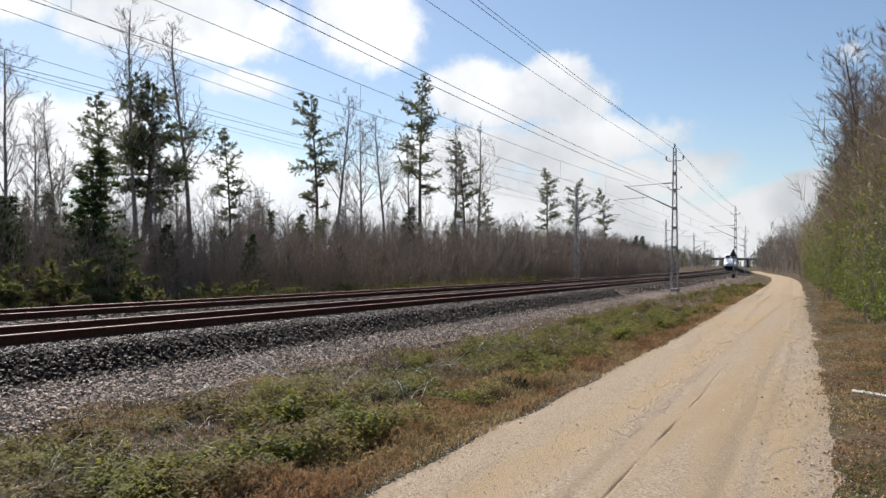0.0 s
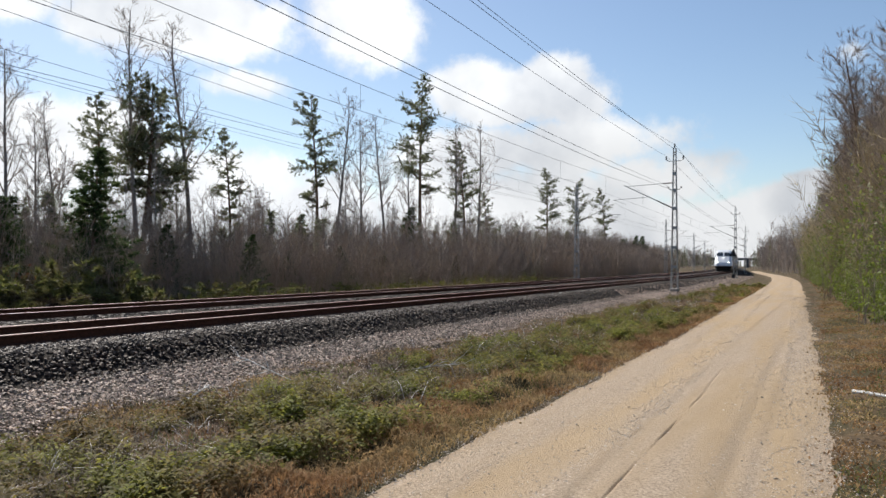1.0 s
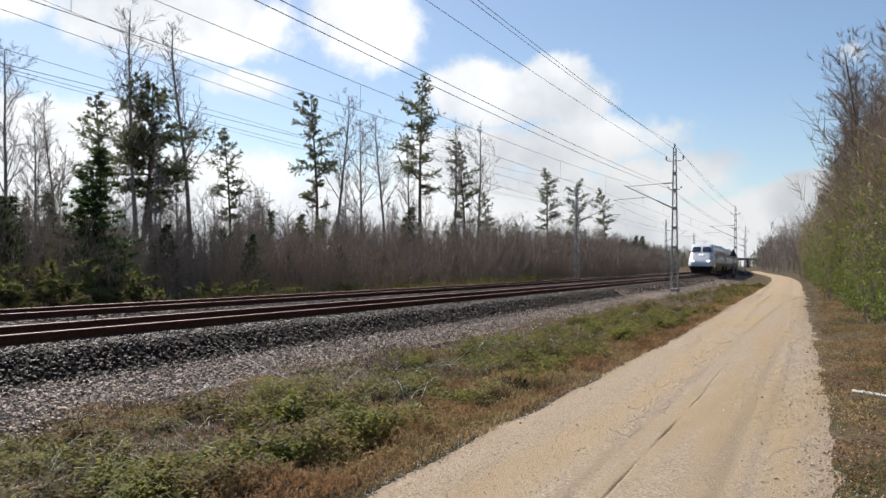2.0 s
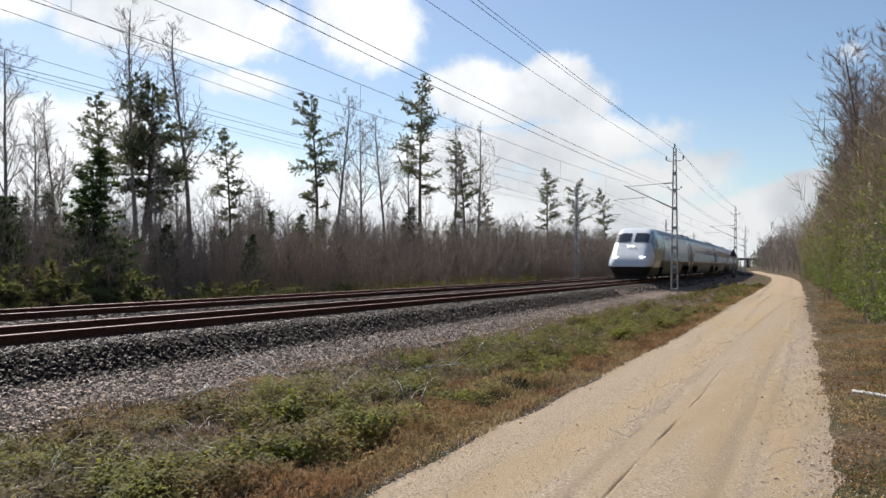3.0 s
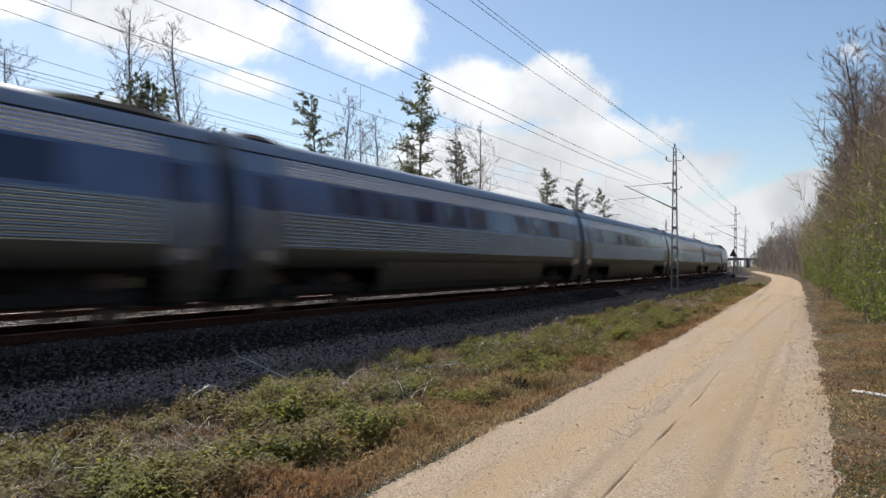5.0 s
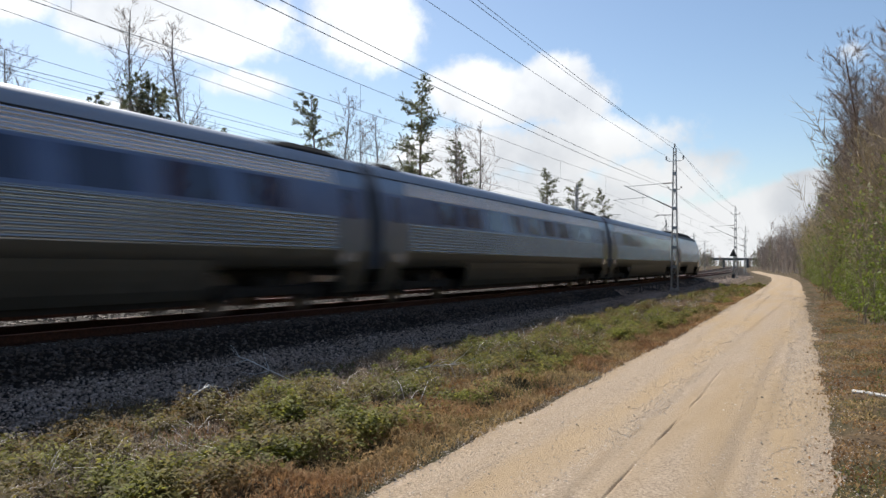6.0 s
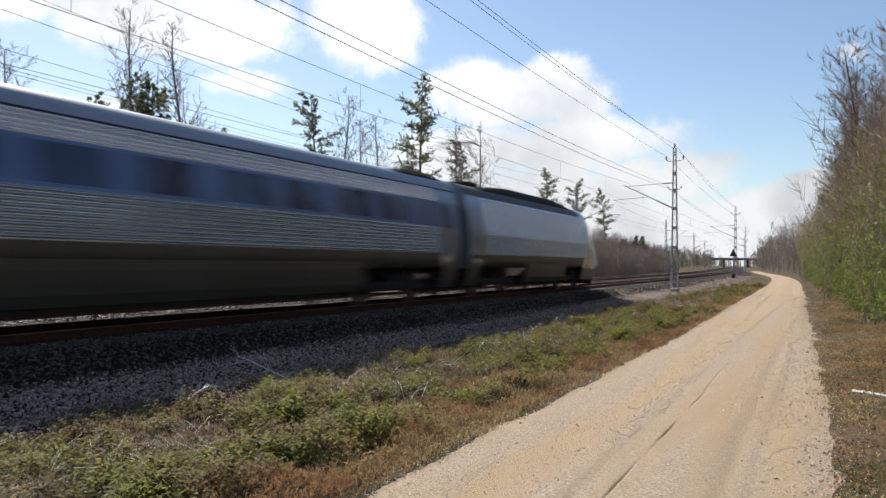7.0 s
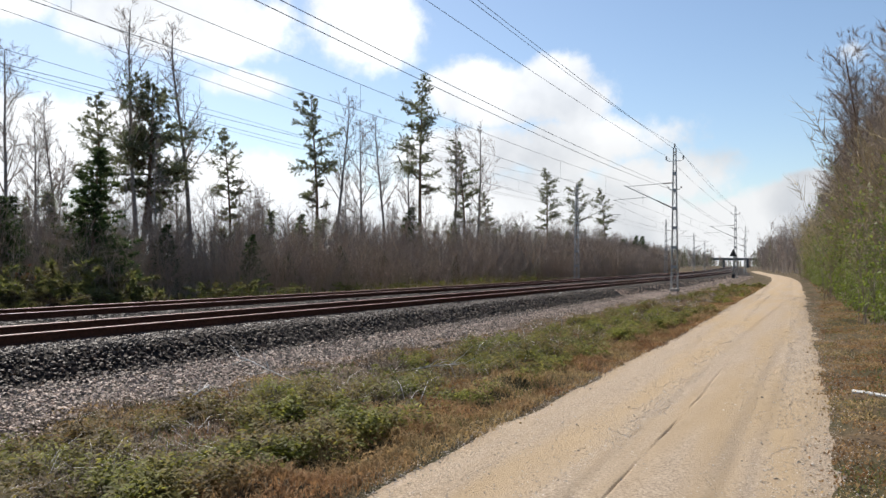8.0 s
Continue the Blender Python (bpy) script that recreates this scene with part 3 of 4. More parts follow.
DARK_ROOF = mat("dark_grey_roof", (0.03, 0.03, 0.033), (0.06, 0.06, 0.064), 5, 0.6, c3=(0.05, 0.047, 0.045))
NOSE = mat("light_nose_paint", (0.58, 0.60, 0.63), (0.65, 0.67, 0.70), 2, 0.28, metal=0.0)
CAB_GLASS = mat("grey_cab_glass", (0.018, 0.022, 0.026), (0.026, 0.03, 0.034), 2, 0.05, spec=0.8)
BELLOWS = mat("grey_gangway_rubber", (0.045, 0.05, 0.06), (0.08, 0.085, 0.10), 6, 0.6)
BLUE = mat("grey_blue_window_band", (0.10, 0.135, 0.235), (0.14, 0.18, 0.285), 3, 0.13, metal=0.35)
GLASS = mat("dark_tinted_glass", (0.014, 0.02, 0.06), (0.02, 0.028, 0.075), 2, 0.05, spec=0.7)
UNDER = mat("dark_underframe", (0.016, 0.015, 0.014), (0.04, 0.036, 0.032), 6, 0.8)
WHEEL = mat("wheel_steel", (0.10, 0.08, 0.07), (0.20, 0.17, 0.15), 8, 0.5, metal=0.7)
LAMP = glow("headlamp_glow", (1.0, 0.97, 0.9), 2.6)
TAIL = glow("tail_lamp", (0.35, 0.02, 0.015), 0.4)

SIDE = [(1.28, 0.40), (1.38, 0.62), (1.455, 0.95), (1.505, 1.30), (1.52, 1.43), (1.53, 1.8), (1.525, 2.2), (1.455, 2.6), (1.385, 3.0), (1.33, 3.22), (1.27, 3.40), (1.215, 3.53), (1.14, 3.64), (1.03, 3.725), (0.89, 3.775), (0.6, 3.788), (0.0, 3.79)]


def ring_at(y, wide=1.0, top=3.79, low=0.0):
    """A cross-section of the body at y: narrowed, and lowered to a roof height."""
    pts = []
    k = (top - 0.9) / (3.79 - 0.9)
    for x, z in SIDE:
        zz = z if z < 0.9 else 0.9 + (z - 0.9) * k
        pts.append((x * wide, y, max(zz, 0.4) - low))
    return pts + [(-x, y, z) for x, _, z in reversed(pts[:-1])]


def side_x(z):
    zs = [b for _, b in SIDE]
    return float(np.interp(z, zs, [a for a, _ in SIDE]))


def strip(side, y0, y1, z0, z1, proud, depth=0.03, n=4):
    """A band on the body's side from y0 to y1, following its tumblehome."""
    g = Geo()
    zs = [z0 + (z1 - z0) * i / n for i in range(n + 1)]
    ring = [(side_x(z) + proud, z) for z in zs] + [(side_x(z) + proud - depth, z) for z in reversed(zs)]
    g.loft([[(side * x, y, z) for x, z in ring] for y in ((y0, y1) if side > 0 else (y1, y0))])
    return g.data()


def ribbed(side, y0, y1, z0, z1, pitch):
    """A corrugated side panel."""
    g = Geo()
    n = max(1, round((z1 - z0) / pitch))
    ring = []
    for i in range(n):
        a, p = z0 + (z1 - z0) * i / n, (z1 - z0) / n
        for u, out in ((0.0, 0.002), (0.22, 0.002), (0.34, 0.028), (0.52, 0.036), (0.74, 0.028), (0.96, 0.004)):
            ring.append((side_x(a + p * u) + out, a + p * u))
    ring += [(side_x(z1) + 0.004, z1), (side_x(z1) - 0.03, z1), (side_x(z0) - 0.03, z0)]
    g.loft([[(side * x, y, z) for x, z in ring] for y in ((y0, y1) if side > 0 else (y1, y0))])
    return g.data()


def bogie_meshes():
    g = Geo()
    prof = [(0.46, 0.0), (0.46, 0.02), (0.475, 0.025), (0.475, 0.03), (0.44, 0.035), (0.44, 0.13), (0.40, 0.135), (0.38, 0.10), (0.16, 0.07), (0.12, 0.15)]
    n = 20
    rings = [[(x, r * math.cos(2 * math.pi * k / n), r * math.sin(2 * math.pi * k / n)) for k in range(n)] for r, x in prof]
    g.loft(rings)
    wheel = mesh_of("wheel", g.v, g.f, WHEEL)
    g = Geo()
    for sx in (-1, 1):
        x0, x1 = sorted((sx * 1.0, sx * 1.14))
        g.box((x0, -1.75, 0.42), (x1, 1.75, 0.62), 0.03)
        for y in (-1.45, 1.45):
            g.box((x0 - 0.02, y - 0.22, 0.30), (x1 + 0.02, y + 0.22, 0.66), 0.04)
        for y in (-0.35, 0.35):
            g.tube([Vector((sx * 1.07, y, 0.6)), Vector((sx * 1.07, y, 0.98))], [0.12, 0.12], 10, True)
    g.box((-1.1, -0.3, 0.5), (1.1, 0.3, 0.8), 0.04)
    # added dark box: stands for shade, hides the lit ballast behind the bogie
    g.box((-0.6, -2.0, 0.36), (0.6, 2.0, 0.96), 0.05)
    frame_me = mesh_of("bogie", g.v, g.f, UNDER)
    return wheel, frame_me


WHEEL_ME, BOGIE_ME = bogie_meshes()


def add_bogie(car, y):
    b = part("bogie", BOGIE_ME, None, car, "dark bogie frame with axle boxes, springs and an added box for shade")
    b.matrix_basis = pose(0, y, 0)
    for ya in (-1.45, 1.45):
        for sx in (-1, 1):
            w = part("wheel", WHEEL_ME, None, b)
            w.matrix_basis = pose(sx * 0.70, ya, 0.455) @ (pose(0, 0, 0) if sx > 0 else pose(0, 0, 0, 0, 0, 180))


def body_shell(car, y0, y1, name="body", roof=ROOF):
    g = Geo()
    n = 10
    g.loft([ring_at(y0 + (y1 - y0) * i / n) for i in range(n + 1)])
    me = mesh_of(name, g.v, g.f, [ENDS, roof, LOWER, ENDS], True)
    for p in me.polygons:
        z = p.center.z
        p.material_index = 1 if z > 3.36 else (2 if z < 1.4 else (3 if z < 2.2 else 0))
    return part(name, me, None, car)


def common_parts(car, y0, y1, bogies, skirts):
    for y in bogies:
        add_bogie(car, y)
    for a, b in skirts:
        for side in (1, -1):
            part("side_skirt", strip(side, a, b, 0.41, 1.16, 0.012, 0.05), LOWER, car, "dull grey lower side skirt")
        g = Geo()
        g.box((-1.2, a + 0.1, 0.30), (1.2, b - 0.1, 0.6), 0.05)
        part("equipment_box", g.data(), UNDER, car)


def cut_bogie_wells(body, bogies):
    """The skirt stops over the bogies: those faces of the shell sit higher."""
    for v in body.data.vertices:
        if v.co.z < 1.0:
            v.co.z = 0.98 + (v.co.z - 0.4) * 0.15


def roof_pod(car, y0, y1, material=UNDER, h=0.2, name="roof_unit", label="dark louvred roof unit"):
    g = Geo()
    n = 8
    rings = []
    for i in range(n + 1):
        u = i / n
        y = y0 + (y1 - y0) * u
        lift = h * min(1, 5 * u, 5 * (1 - u))
        rings.append([(x, y, z) for x, z in ((1.12, 3.58), (1.06, 3.70 + lift * 0.5), (0.95, 3.76 + lift), (0, 3.78 + lift), (-0.95, 3.76 + lift), (-1.06, 3.70 + lift * 0.5), (-1.12, 3.58))])
    g.loft(rings)
    part(name, g.data(), material, car, label)


def gangway(car, y, length=0.28):
    g = Geo()
    rings = []
    for i in range(7):
        k = 1.0 if i % 2 else 0.96
        rings.append([(x * k * 0.94, y + length * i / 6, max(0.8, z * (0.99 if k > 0.98 else 0.975))) for x, _, z in ring_at(0)])
    g.loft(rings)
    part("gangway_bellows", g.data(), BELLOWS, car, "dark grey rubber gangway bellows")


def door(car, side, y):
    part("door", strip(side, y - 0.38, y + 0.38, 1.08, 2.22, 0.010), ENDS, car, "grey entrance door below the window band")
    part("door_window", strip(side, y - 0.24, y + 0.24, 2.2, 2.9, 0.019), GLASS, car)


def passenger_car(name, label):
    car = thing(name, label, "train carriage", group="train carriages")
    L = 12.15
    b = body_shell(car, -L, L)
    cut_bogie_wells(b, (-8.9, 8.9))
    common_parts(car, -L, L, (-8.85, 8.85), [(-6.6, 6.6), (-L + 0.02, -11.1), (11.1, L - 0.02)])
    for side in (1, -1):
        part("ribbed_panel", ribbed(side, -10.7, 10.7, 1.44, 2.22, 0.087), LOWER_RIB, car, "corrugated steel lower side panel in a shaded tone")
        part("ribbed_panel", ribbed(side, -10.7, 10.7, 3.0, 3.38, 0.078), STEEL, car, "corrugated steel upper side panel in a sky-brightened tone")
        part("window_band", strip(side, -L + 0.05, L - 0.05, 2.24, 2.98, 0.010), BLUE, car, "grey-blue window band")
        for i in range(9):
            y = -8.1 + i * 2.02
            part("window", strip(side, y - 0.72, y + 0.72, 2.30, 2.93, 0.015), GLASS, car, "dark tinted window")
        door(car, side, -11.3)
        door(car, side, 11.3)
        part("rain_strip", strip(side, -L, L, 3.385, 3.41, 0.016), UNDER, car)
    roof_pod(car, 8.6, 11.8, h=0.10)
    roof_pod(car, -11.8, -10.3, h=0.08)
    gangway(car, L)
    return car


def nose_shape(d):
    """Width factor and roof height at d metres behind the tip."""
    wide = float(np.interp(d, [0, 0.12, 0.4, 1.0, 2.0, 3.2, 4.2], [0.70, 0.83, 0.905, 0.955, 0.98, 0.995, 1.0]))
    top = float(np.interp(d, [0, 0.09, 0.35, 0.78, 1.3, 1.83, 2.35, 2.87, 3.3], [1.2, 1.45, 1.78, 2.12, 2.55, 2.98, 3.36, 3.66, 3.79]))
    return wide, top


def nose_top(x, d):
    wide, top = nose_shape(d)
    k = (top - 0.9) / (3.79 - 0.9)
    xs, zs = [a for a, b in SIDE if b > 1.8], [b for a, b in SIDE if b > 1.8]
    z = float(np.interp(abs(x) / wide, xs[::-1], zs[::-1]))
    return 0.9 + (z - 0.9) * k


def nose_patch(car, name, label, tip, sgn, x0, x1, d0, d1, material, lift=0.012):
    """A pane that lies on the sloping nose."""
    g = Geo()
    n = 6
    rows = []
    for i in range(n + 1):
        d = d0 + (d1 - d0) * i / n
        rows.append([(x0 + (x1 - x0) * j / n, tip + sgn * d, nose_top(x0 + (x1 - x0) * j / n, d) + lift) for j in range(n + 1)])
    g.loft(rows, cap=False, closed=False)
    m = len(g.v)
    g.v += [v - Vector((0, 0, 0.02 + lift)) for v in g.v[:m]]
    edge = [j for j in range(n + 1)] + [i * (n + 1) + n for i in range(1, n + 1)] + [n * (n + 1) + j for j in range(n - 1, -1, -1)] + [i * (n + 1) for i in range(n - 1, 0, -1)]
    for a, b in zip(edge, edge[1:] + edge[:1]):
        g.f.append((a, b, b + m, a + m))
    part(name, g.data(), material, car, label)


TAIL_STEEP = 0.78


def cab(car, tip, sgn):
    """The sloping cab: sgn is the way from the tip into the train; the power car's is the steeper."""
    q = sgn * (1.0 if sgn > 0 else TAIL_STEEP)
    g = Geo()
    ds = [0, 0.05, 0.12, 0.22, 0.35, 0.55, 0.8, 1.1, 1.4, 1.8, 2.2, 2.6, 3.0, 3.4, 3.7, 4.05, 4.4]
    rings = []
    for d in ds:
        wide, top = nose_shape(d)
        low = 0.12 * (1 - min(d / 2.5, 1))
        ring = ring_at(tip + q * d, wide, top, low if d < 2.5 else 0)
        tuck = [0.45 * max(0.0, min(1.0, (1.0 - z) / 0.6)) * max(0.0, 1 - d / 1.8) for _, _, z in ring]
        rings.append([(x * (1 - 0.22 * k), y + sgn * k, z) for (x, y, z), k in zip(ring, tuck)])
    g.loft(rings if sgn > 0 else rings[::-1], cap=False)
    n_ = len(rings[0])
    first = 0 if sgn > 0 else (len(rings) - 1) * n_
    g.f += [(first + i, first + i + 1, first + n_ - 2 - i, first + n_ - 1 - i) for i in range(n_ // 2)]
    me = mesh_of("nose", g.v, g.f, [NOSE, UNDER, ENDS, LOWER_RIB, LOWER], True)
    for p in me.polygons:
        if p.center.z < 1.0:
            p.material_index = 1 if abs(p.center.y - tip) < 0.9 else 4
        elif abs(p.center.y - tip) > 1.9 and abs(p.normal.x) > 0.75:
            p.material_index = 2 if p.center.z > 2.2 else 3
    part("nose", me, None, car, "sloping light grey nose cone")
    for sx in (-1, 1):
        nose_patch(car, "windscreen", "dark cab windscreen", tip, q, sx * 0.12, sx * 1.12, 1.56, 2.38, CAB_GLASS)
        part("cab_window", strip(sx, *sorted((tip + q * 3.45, tip + q * 4.2)), 2.35, 2.95, 0.012), GLASS, car)
        lamps = ((0.90, 0.37, 0.16, 0.05), (0.16, 1.18, 0.08, 0.035))
        for x, d, rx, rz in lamps:
            g = Geo()
            z = nose_top(x, d) - (0.10 if d < 0.5 else 0.0)
            cyl = [(math.cos(w), math.sin(w)) for w in [2 * math.pi * k / 14 for k in range(14)]]
            y = tip + q * (d - (0.12 if d < 0.5 else 0.04))
            g.loft([[(sx * x + c * rx * w, y + sgn * e, z + s_ * rz * w) for c, s_ in (cyl if sgn > 0 else cyl[::-1])] for w, e in ((0.5, -0.03), (0.9, -0.015), (1.0, 0.02), (1.0, 0.2))])
            part("headlamp", g.data(), LAMP if sgn > 0 else GLASS, car, "bright oval headlamp" if sgn > 0 else "unlit oval lamp")
    g = Geo()
    n = 8
    g.loft([[(1.28 * math.sin(a), tip + sgn * (0.15 + 0.9 * (1 - math.cos(a))), z) for a in [(-1 + 2 * i / n) * 1.2 for i in range(n + 1)]] + [(1.20 * math.sin(a), tip + sgn * (0.3 + 0.9 * (1 - math.cos(a))), z) for a in [(1 - 2 * i / n) * 1.2 for i in range(n + 1)]] for z in (0.14, 0.36)])
    part("plough", g.data(), UNDER, car, "dark snow plough below the nose")


def driving_trailer():
    car = thing("driving_trailer", "silver-grey driving carriage with sloping nose and blue window band", "train carriage", group="train carriages")
    y0, y1 = -10.5, 10.9
    b = body_shell(car, y0 + 4.4, y1)
    cut_bogie_wells(b, ())
    cab(car, y0, 1)
    common_parts(car, y0, y1, (-7.0, 7.6), [(-4.7, 5.3), (9.9, y1 - 0.02)])
    for side in (1, -1):
        part("ribbed_panel", ribbed(side, -4.6, 8.6, 1.44, 2.22, 0.087), LOWER_RIB, car, "corrugated steel lower side panel in a shaded tone")
        part("ribbed_panel", ribbed(side, -4.6, 8.6, 3.0, 3.38, 0.078), STEEL, car, "corrugated steel upper side panel in a sky-brightened tone")
        part("window_band", strip(side, -4.2, 8.6, 2.24, 2.98, 0.010), BLUE, car, "grey-blue window band")
        for i in range(6):
            y = -3.2 + i * 2.02
            part("window", strip(side, y - 0.72, y + 0.72, 2.30, 2.93, 0.015), GLASS, car, "dark tinted window")
        door(car, side, 9.7)
        part("rain_strip", strip(side, y0 + 4.4, y1, 3.385, 3.41, 0.016), UNDER, car)
    roof_pod(car, 7.6, 10.6, h=0.10)
    gangway(car, y1)
    return car


def power_car():
    car = thing("power_car", "ribbed silver electric power car with dark roof equipment", "locomotive", group="train carriages")
    y0, y1 = -8.6, 8.6
    b = body_shell(car, y0, y1 - 4.4 * TAIL_STEEP, roof=DARK_ROOF)
    cut_bogie_wells(b, ())
    cab(car, y1, -1)
    common_parts(car, y0, y1, (-5.2, 4.6), [(-2.9, 2.4), (y0 + 0.02, -7.6)])
    for side in (1, -1):
        part("ribbed_panel", ribbed(side, -7.3, 5.9, 1.44, 2.12, 0.085), LOWER_RIB, car, "corrugated steel lower side panel of the power car in a shaded tone")
        part("ribbed_panel", ribbed(side, -7.3, 5.9, 2.12, 3.36, 0.085), STEEL, car, "corrugated steel upper side panel in a sky-brightened tone")
        part("side_door", strip(side, -8.3, -7.5, 1.1, 3.0, 0.008), ENDS, car)
    roof_pod(car, -7.0, 4.6, UNDER, 0.22, "roof_equipment", "long dark louvred roof equipment")
    pantograph(car, -6.4)
    return car


def pantograph(car, y):
    g = Geo()
    knee = Vector((0, y + 1.5, 4.62))
    for sx in (-0.25, 0.25):
        g.tube([Vector((sx, y, 4.0)), knee + Vector((sx * 0.6, 0, 0))], [0.03, 0.025], 6, True)
    g.tube([knee, Vector((0, y + 0.1, 5.4))], [0.025, 0.02], 6, True)
    part("pantograph_arm", g.data(), UNDER, car)
    g = Geo()
    for dy in (-0.2, 0.2):
        g.tube([Vector((-0.85, y + 0.1 + dy, 5.3)), Vector((-0.6, y + 0.1 + dy, 5.46)), Vector((0.6, y + 0.1 + dy, 5.46)), Vector((0.85, y + 0.1 + dy, 5.3))], [0.02] * 4, 5, True)
    part("contact_strip", g.data(), UNDER, car)
    g = Geo()
    g.box((-0.6, y - 0.5, 3.88), (0.6, y + 0.7, 4.02), 0.03)
    part("pantograph_base", g.data(), UNDER, car)


# ---- plants ----
UP = Vector((0, 0, 1))


def bent_path(rng, start, way, length, n, wobble, rise=0.0):
    pts, d, p = [start], way.normalized(), start
    for _ in range(n):
        d = (d + Vector((rng.gauss(0, wobble), rng.gauss(0, wobble), rng.gauss(0, wobble) + rise))).normalized()
        p = p + d * (length / n)
        pts.append(p)
    return pts


def along(pts, u):
    x = u * (len(pts) - 1)
    i = min(int(x), len(pts) - 2)
    return pts[i].lerp(pts[i + 1], x - i), (pts[i + 1] - pts[i]).normalized()


def out_way(rng, d, spread):
    a = Vector((rng.gauss(0, 1), rng.gauss(0, 1), rng.gauss(0, 0.5)))
    a = (a - d * a.dot(d)).normalized()
    return (d * math.cos(spread) + a * math.sin(spread)).normalized()


def bare_tree(name, label, seed, h, r, bark, first=0.4, limbs=26, reach=0.24, fork=0.75, twigs=10, leaves=0):
    """A leafless birch or aspen: trunk, limbs and fine twigs."""
    rng = random.Random(seed)
    t = thing(name, label, "tree", group="bare trees")
    trunk = bent_path(rng, Vector((0, 0, -0.3)), UP, h, 12, 0.03, 0.05)
    g = Geo()
    g.tube(trunk, [r * (1.1 - 0.98 * i / 12) + 0.006 for i in range(13)], 8, True)
    part("trunk", g.data(), bark, t, smooth=True)
    g = Geo()
    lf = Geo()
    for i in range(limbs):
        u = first + (0.98 - first) * (i + rng.random()) / limbs
        p, d = along(trunk, u)
        ln = h * reach * (1.15 - 0.75 * (u - first) / (1 - first)) * rng.uniform(0.55, 1.2)
        limb = bent_path(rng, p, out_way(rng, d, fork * rng.uniform(0.7, 1.25)), ln, 5, 0.13, 0.10)
        rr = r * (1.05 - u) * 0.42 + 0.006
        g.tube(limb, [rr * (1 - 0.8 * k / 5) for k in range(6)], 4)
        for _ in range(7):
            q, e = along(limb, rng.uniform(0.2, 1.0))
            b = bent_path(rng, q, out_way(rng, e, rng.uniform(0.4, 0.95)), ln * rng.uniform(0.25, 0.5), 3, 0.16, 0.08)
            g.tube(b, [rr * 0.42, rr * 0.32, rr * 0.22, 0.003], 3)
            for _ in range(twigs):
                q2, e2 = along(b, rng.uniform(0.2, 1.0))
                c = (q2, q2 + out_way(rng, e2, rng.uniform(0.3, 0.9)) * min(ln, 2.2) * rng.uniform(0.1, 0.26))
                g.cone(c[0], c[1], 0.007)
                for _ in range(leaves):
                    leaf(lf, rng, along(c, rng.random())[0], 0.05)
    part("crown", g.data(), TWIG, t, "fine grey-brown leafless twigs")
    if leaves:
        part("foliage", lf.data(), LEAF, t, "sparse yellow-green young leaves")
    return t


def leaf(g, rng, p, size):
    a = Vector((rng.gauss(0, 1), rng.gauss(0, 1), rng.gauss(0, 1))).normalized() * size * rng.uniform(0.6, 1.3)
    b = a.cross(Vector((rng.gauss(0, 1), rng.gauss(0, 1), rng.gauss(0, 1)))).normalized() * size * 0.6
    g.quad(p - a, p + b, p + a, p - b)


def needle_tuft(g, rng, p, way, size, count):
    for _ in range(count):
        d = (way * 0.5 + Vector((rng.gauss(0, 0.6), rng.gauss(0, 0.6), rng.gauss(0, 0.5)))).normalized() * size * rng.uniform(0.6, 1.3)
        w = d.cross(Vector((rng.gauss(0, 1), rng.gauss(0, 1), rng.gauss(0, 1)))).normalized() * size * 0.092
        g.tri(p - w, p + w, p + d)


def pine(label, seed, h, r, first=0.5, limbs=34, reach=0.15, droop=-0.02):
    """A tall pine with a bare lower trunk and an uneven crown of needle tufts."""
    rng = random.Random(seed)
    t = thing("pine_tree", label, "tree", group="pines")
    trunk = bent_path(rng, Vector((0, 0, -0.3)), UP, h, 12, 0.022, 0.02)
    g = Geo()
    g.tube(trunk, [r * (1.05 - 0.95 * i / 12) + 0.01 for i in range(13)], 8, True)
    part("trunk", g.data(), BARK_PINE, t, smooth=True)
    g, nd = Geo(), Geo()
    for i in range(10):
        p, d = along(trunk, first * rng.uniform(0.35, 1.0))
        b = bent_path(rng, p, out_way(rng, d, 1.35), h * 0.05 * rng.uniform(0.3, 1.2), 2, 0.2)
        g.tube(b, [0.018, 0.012, 0.005], 3)
    for i in range(limbs):
        u = first + (0.985 - first) * (i + rng.random()) / limbs
        p, d = along(trunk, u)
        v = (u - first) / (1 - first)
        ln = h * reach * (0.28 + 0.8 * math.sin(math.pi * (0.14 + 0.81 * v))) * rng.choice((0.45, 0.75, 1.0, 1.2)) * rng.uniform(0.8, 1.15)
        limb = bent_path(rng, p, out_way(rng, d, rng.uniform(1.15, 1.6) - 0.45 * v * v), ln, 4, 0.10, 0.04 + droop)
        g.tube(limb, [0.036 * (1.2 - v) * (1 - 0.2 * k) + 0.004 for k in range(5)], 4)
        for _ in range(max(6, int(ln * 10))):
            q, e = along(limb, rng.uniform(0.2, 1.0))
            b = bent_path(rng, q, out_way(rng, e, 1.0), ln * rng.uniform(0.2, 0.48), 2, 0.2, 0.02)
            b = [Vector((w.x, w.y, q.z + (w.z - q.z) * 0.75)) for w in b]
            g.tube(b, [0.009, 0.007, 0.004], 3)
            for k in range(10):
                q2, e2 = along(b, rng.uniform(0.0, 1.0))
                needle_tuft(nd, rng, q2 + UP * rng.uniform(-0.02, 0.09), (e2 + UP * 0.5).normalized(), 0.15, 8)
    part("branchwork", g.data(), BARK_PINE, t)
    part("crown", nd.data(), NEEDLE, t, "dark green needle tufts")
    return t


def spruce(label, seed, h, spread):
    rng = random.Random(seed)
    t = thing("spruce_tree", label, "tree", group="spruces")
    g, nd = Geo(), Geo()
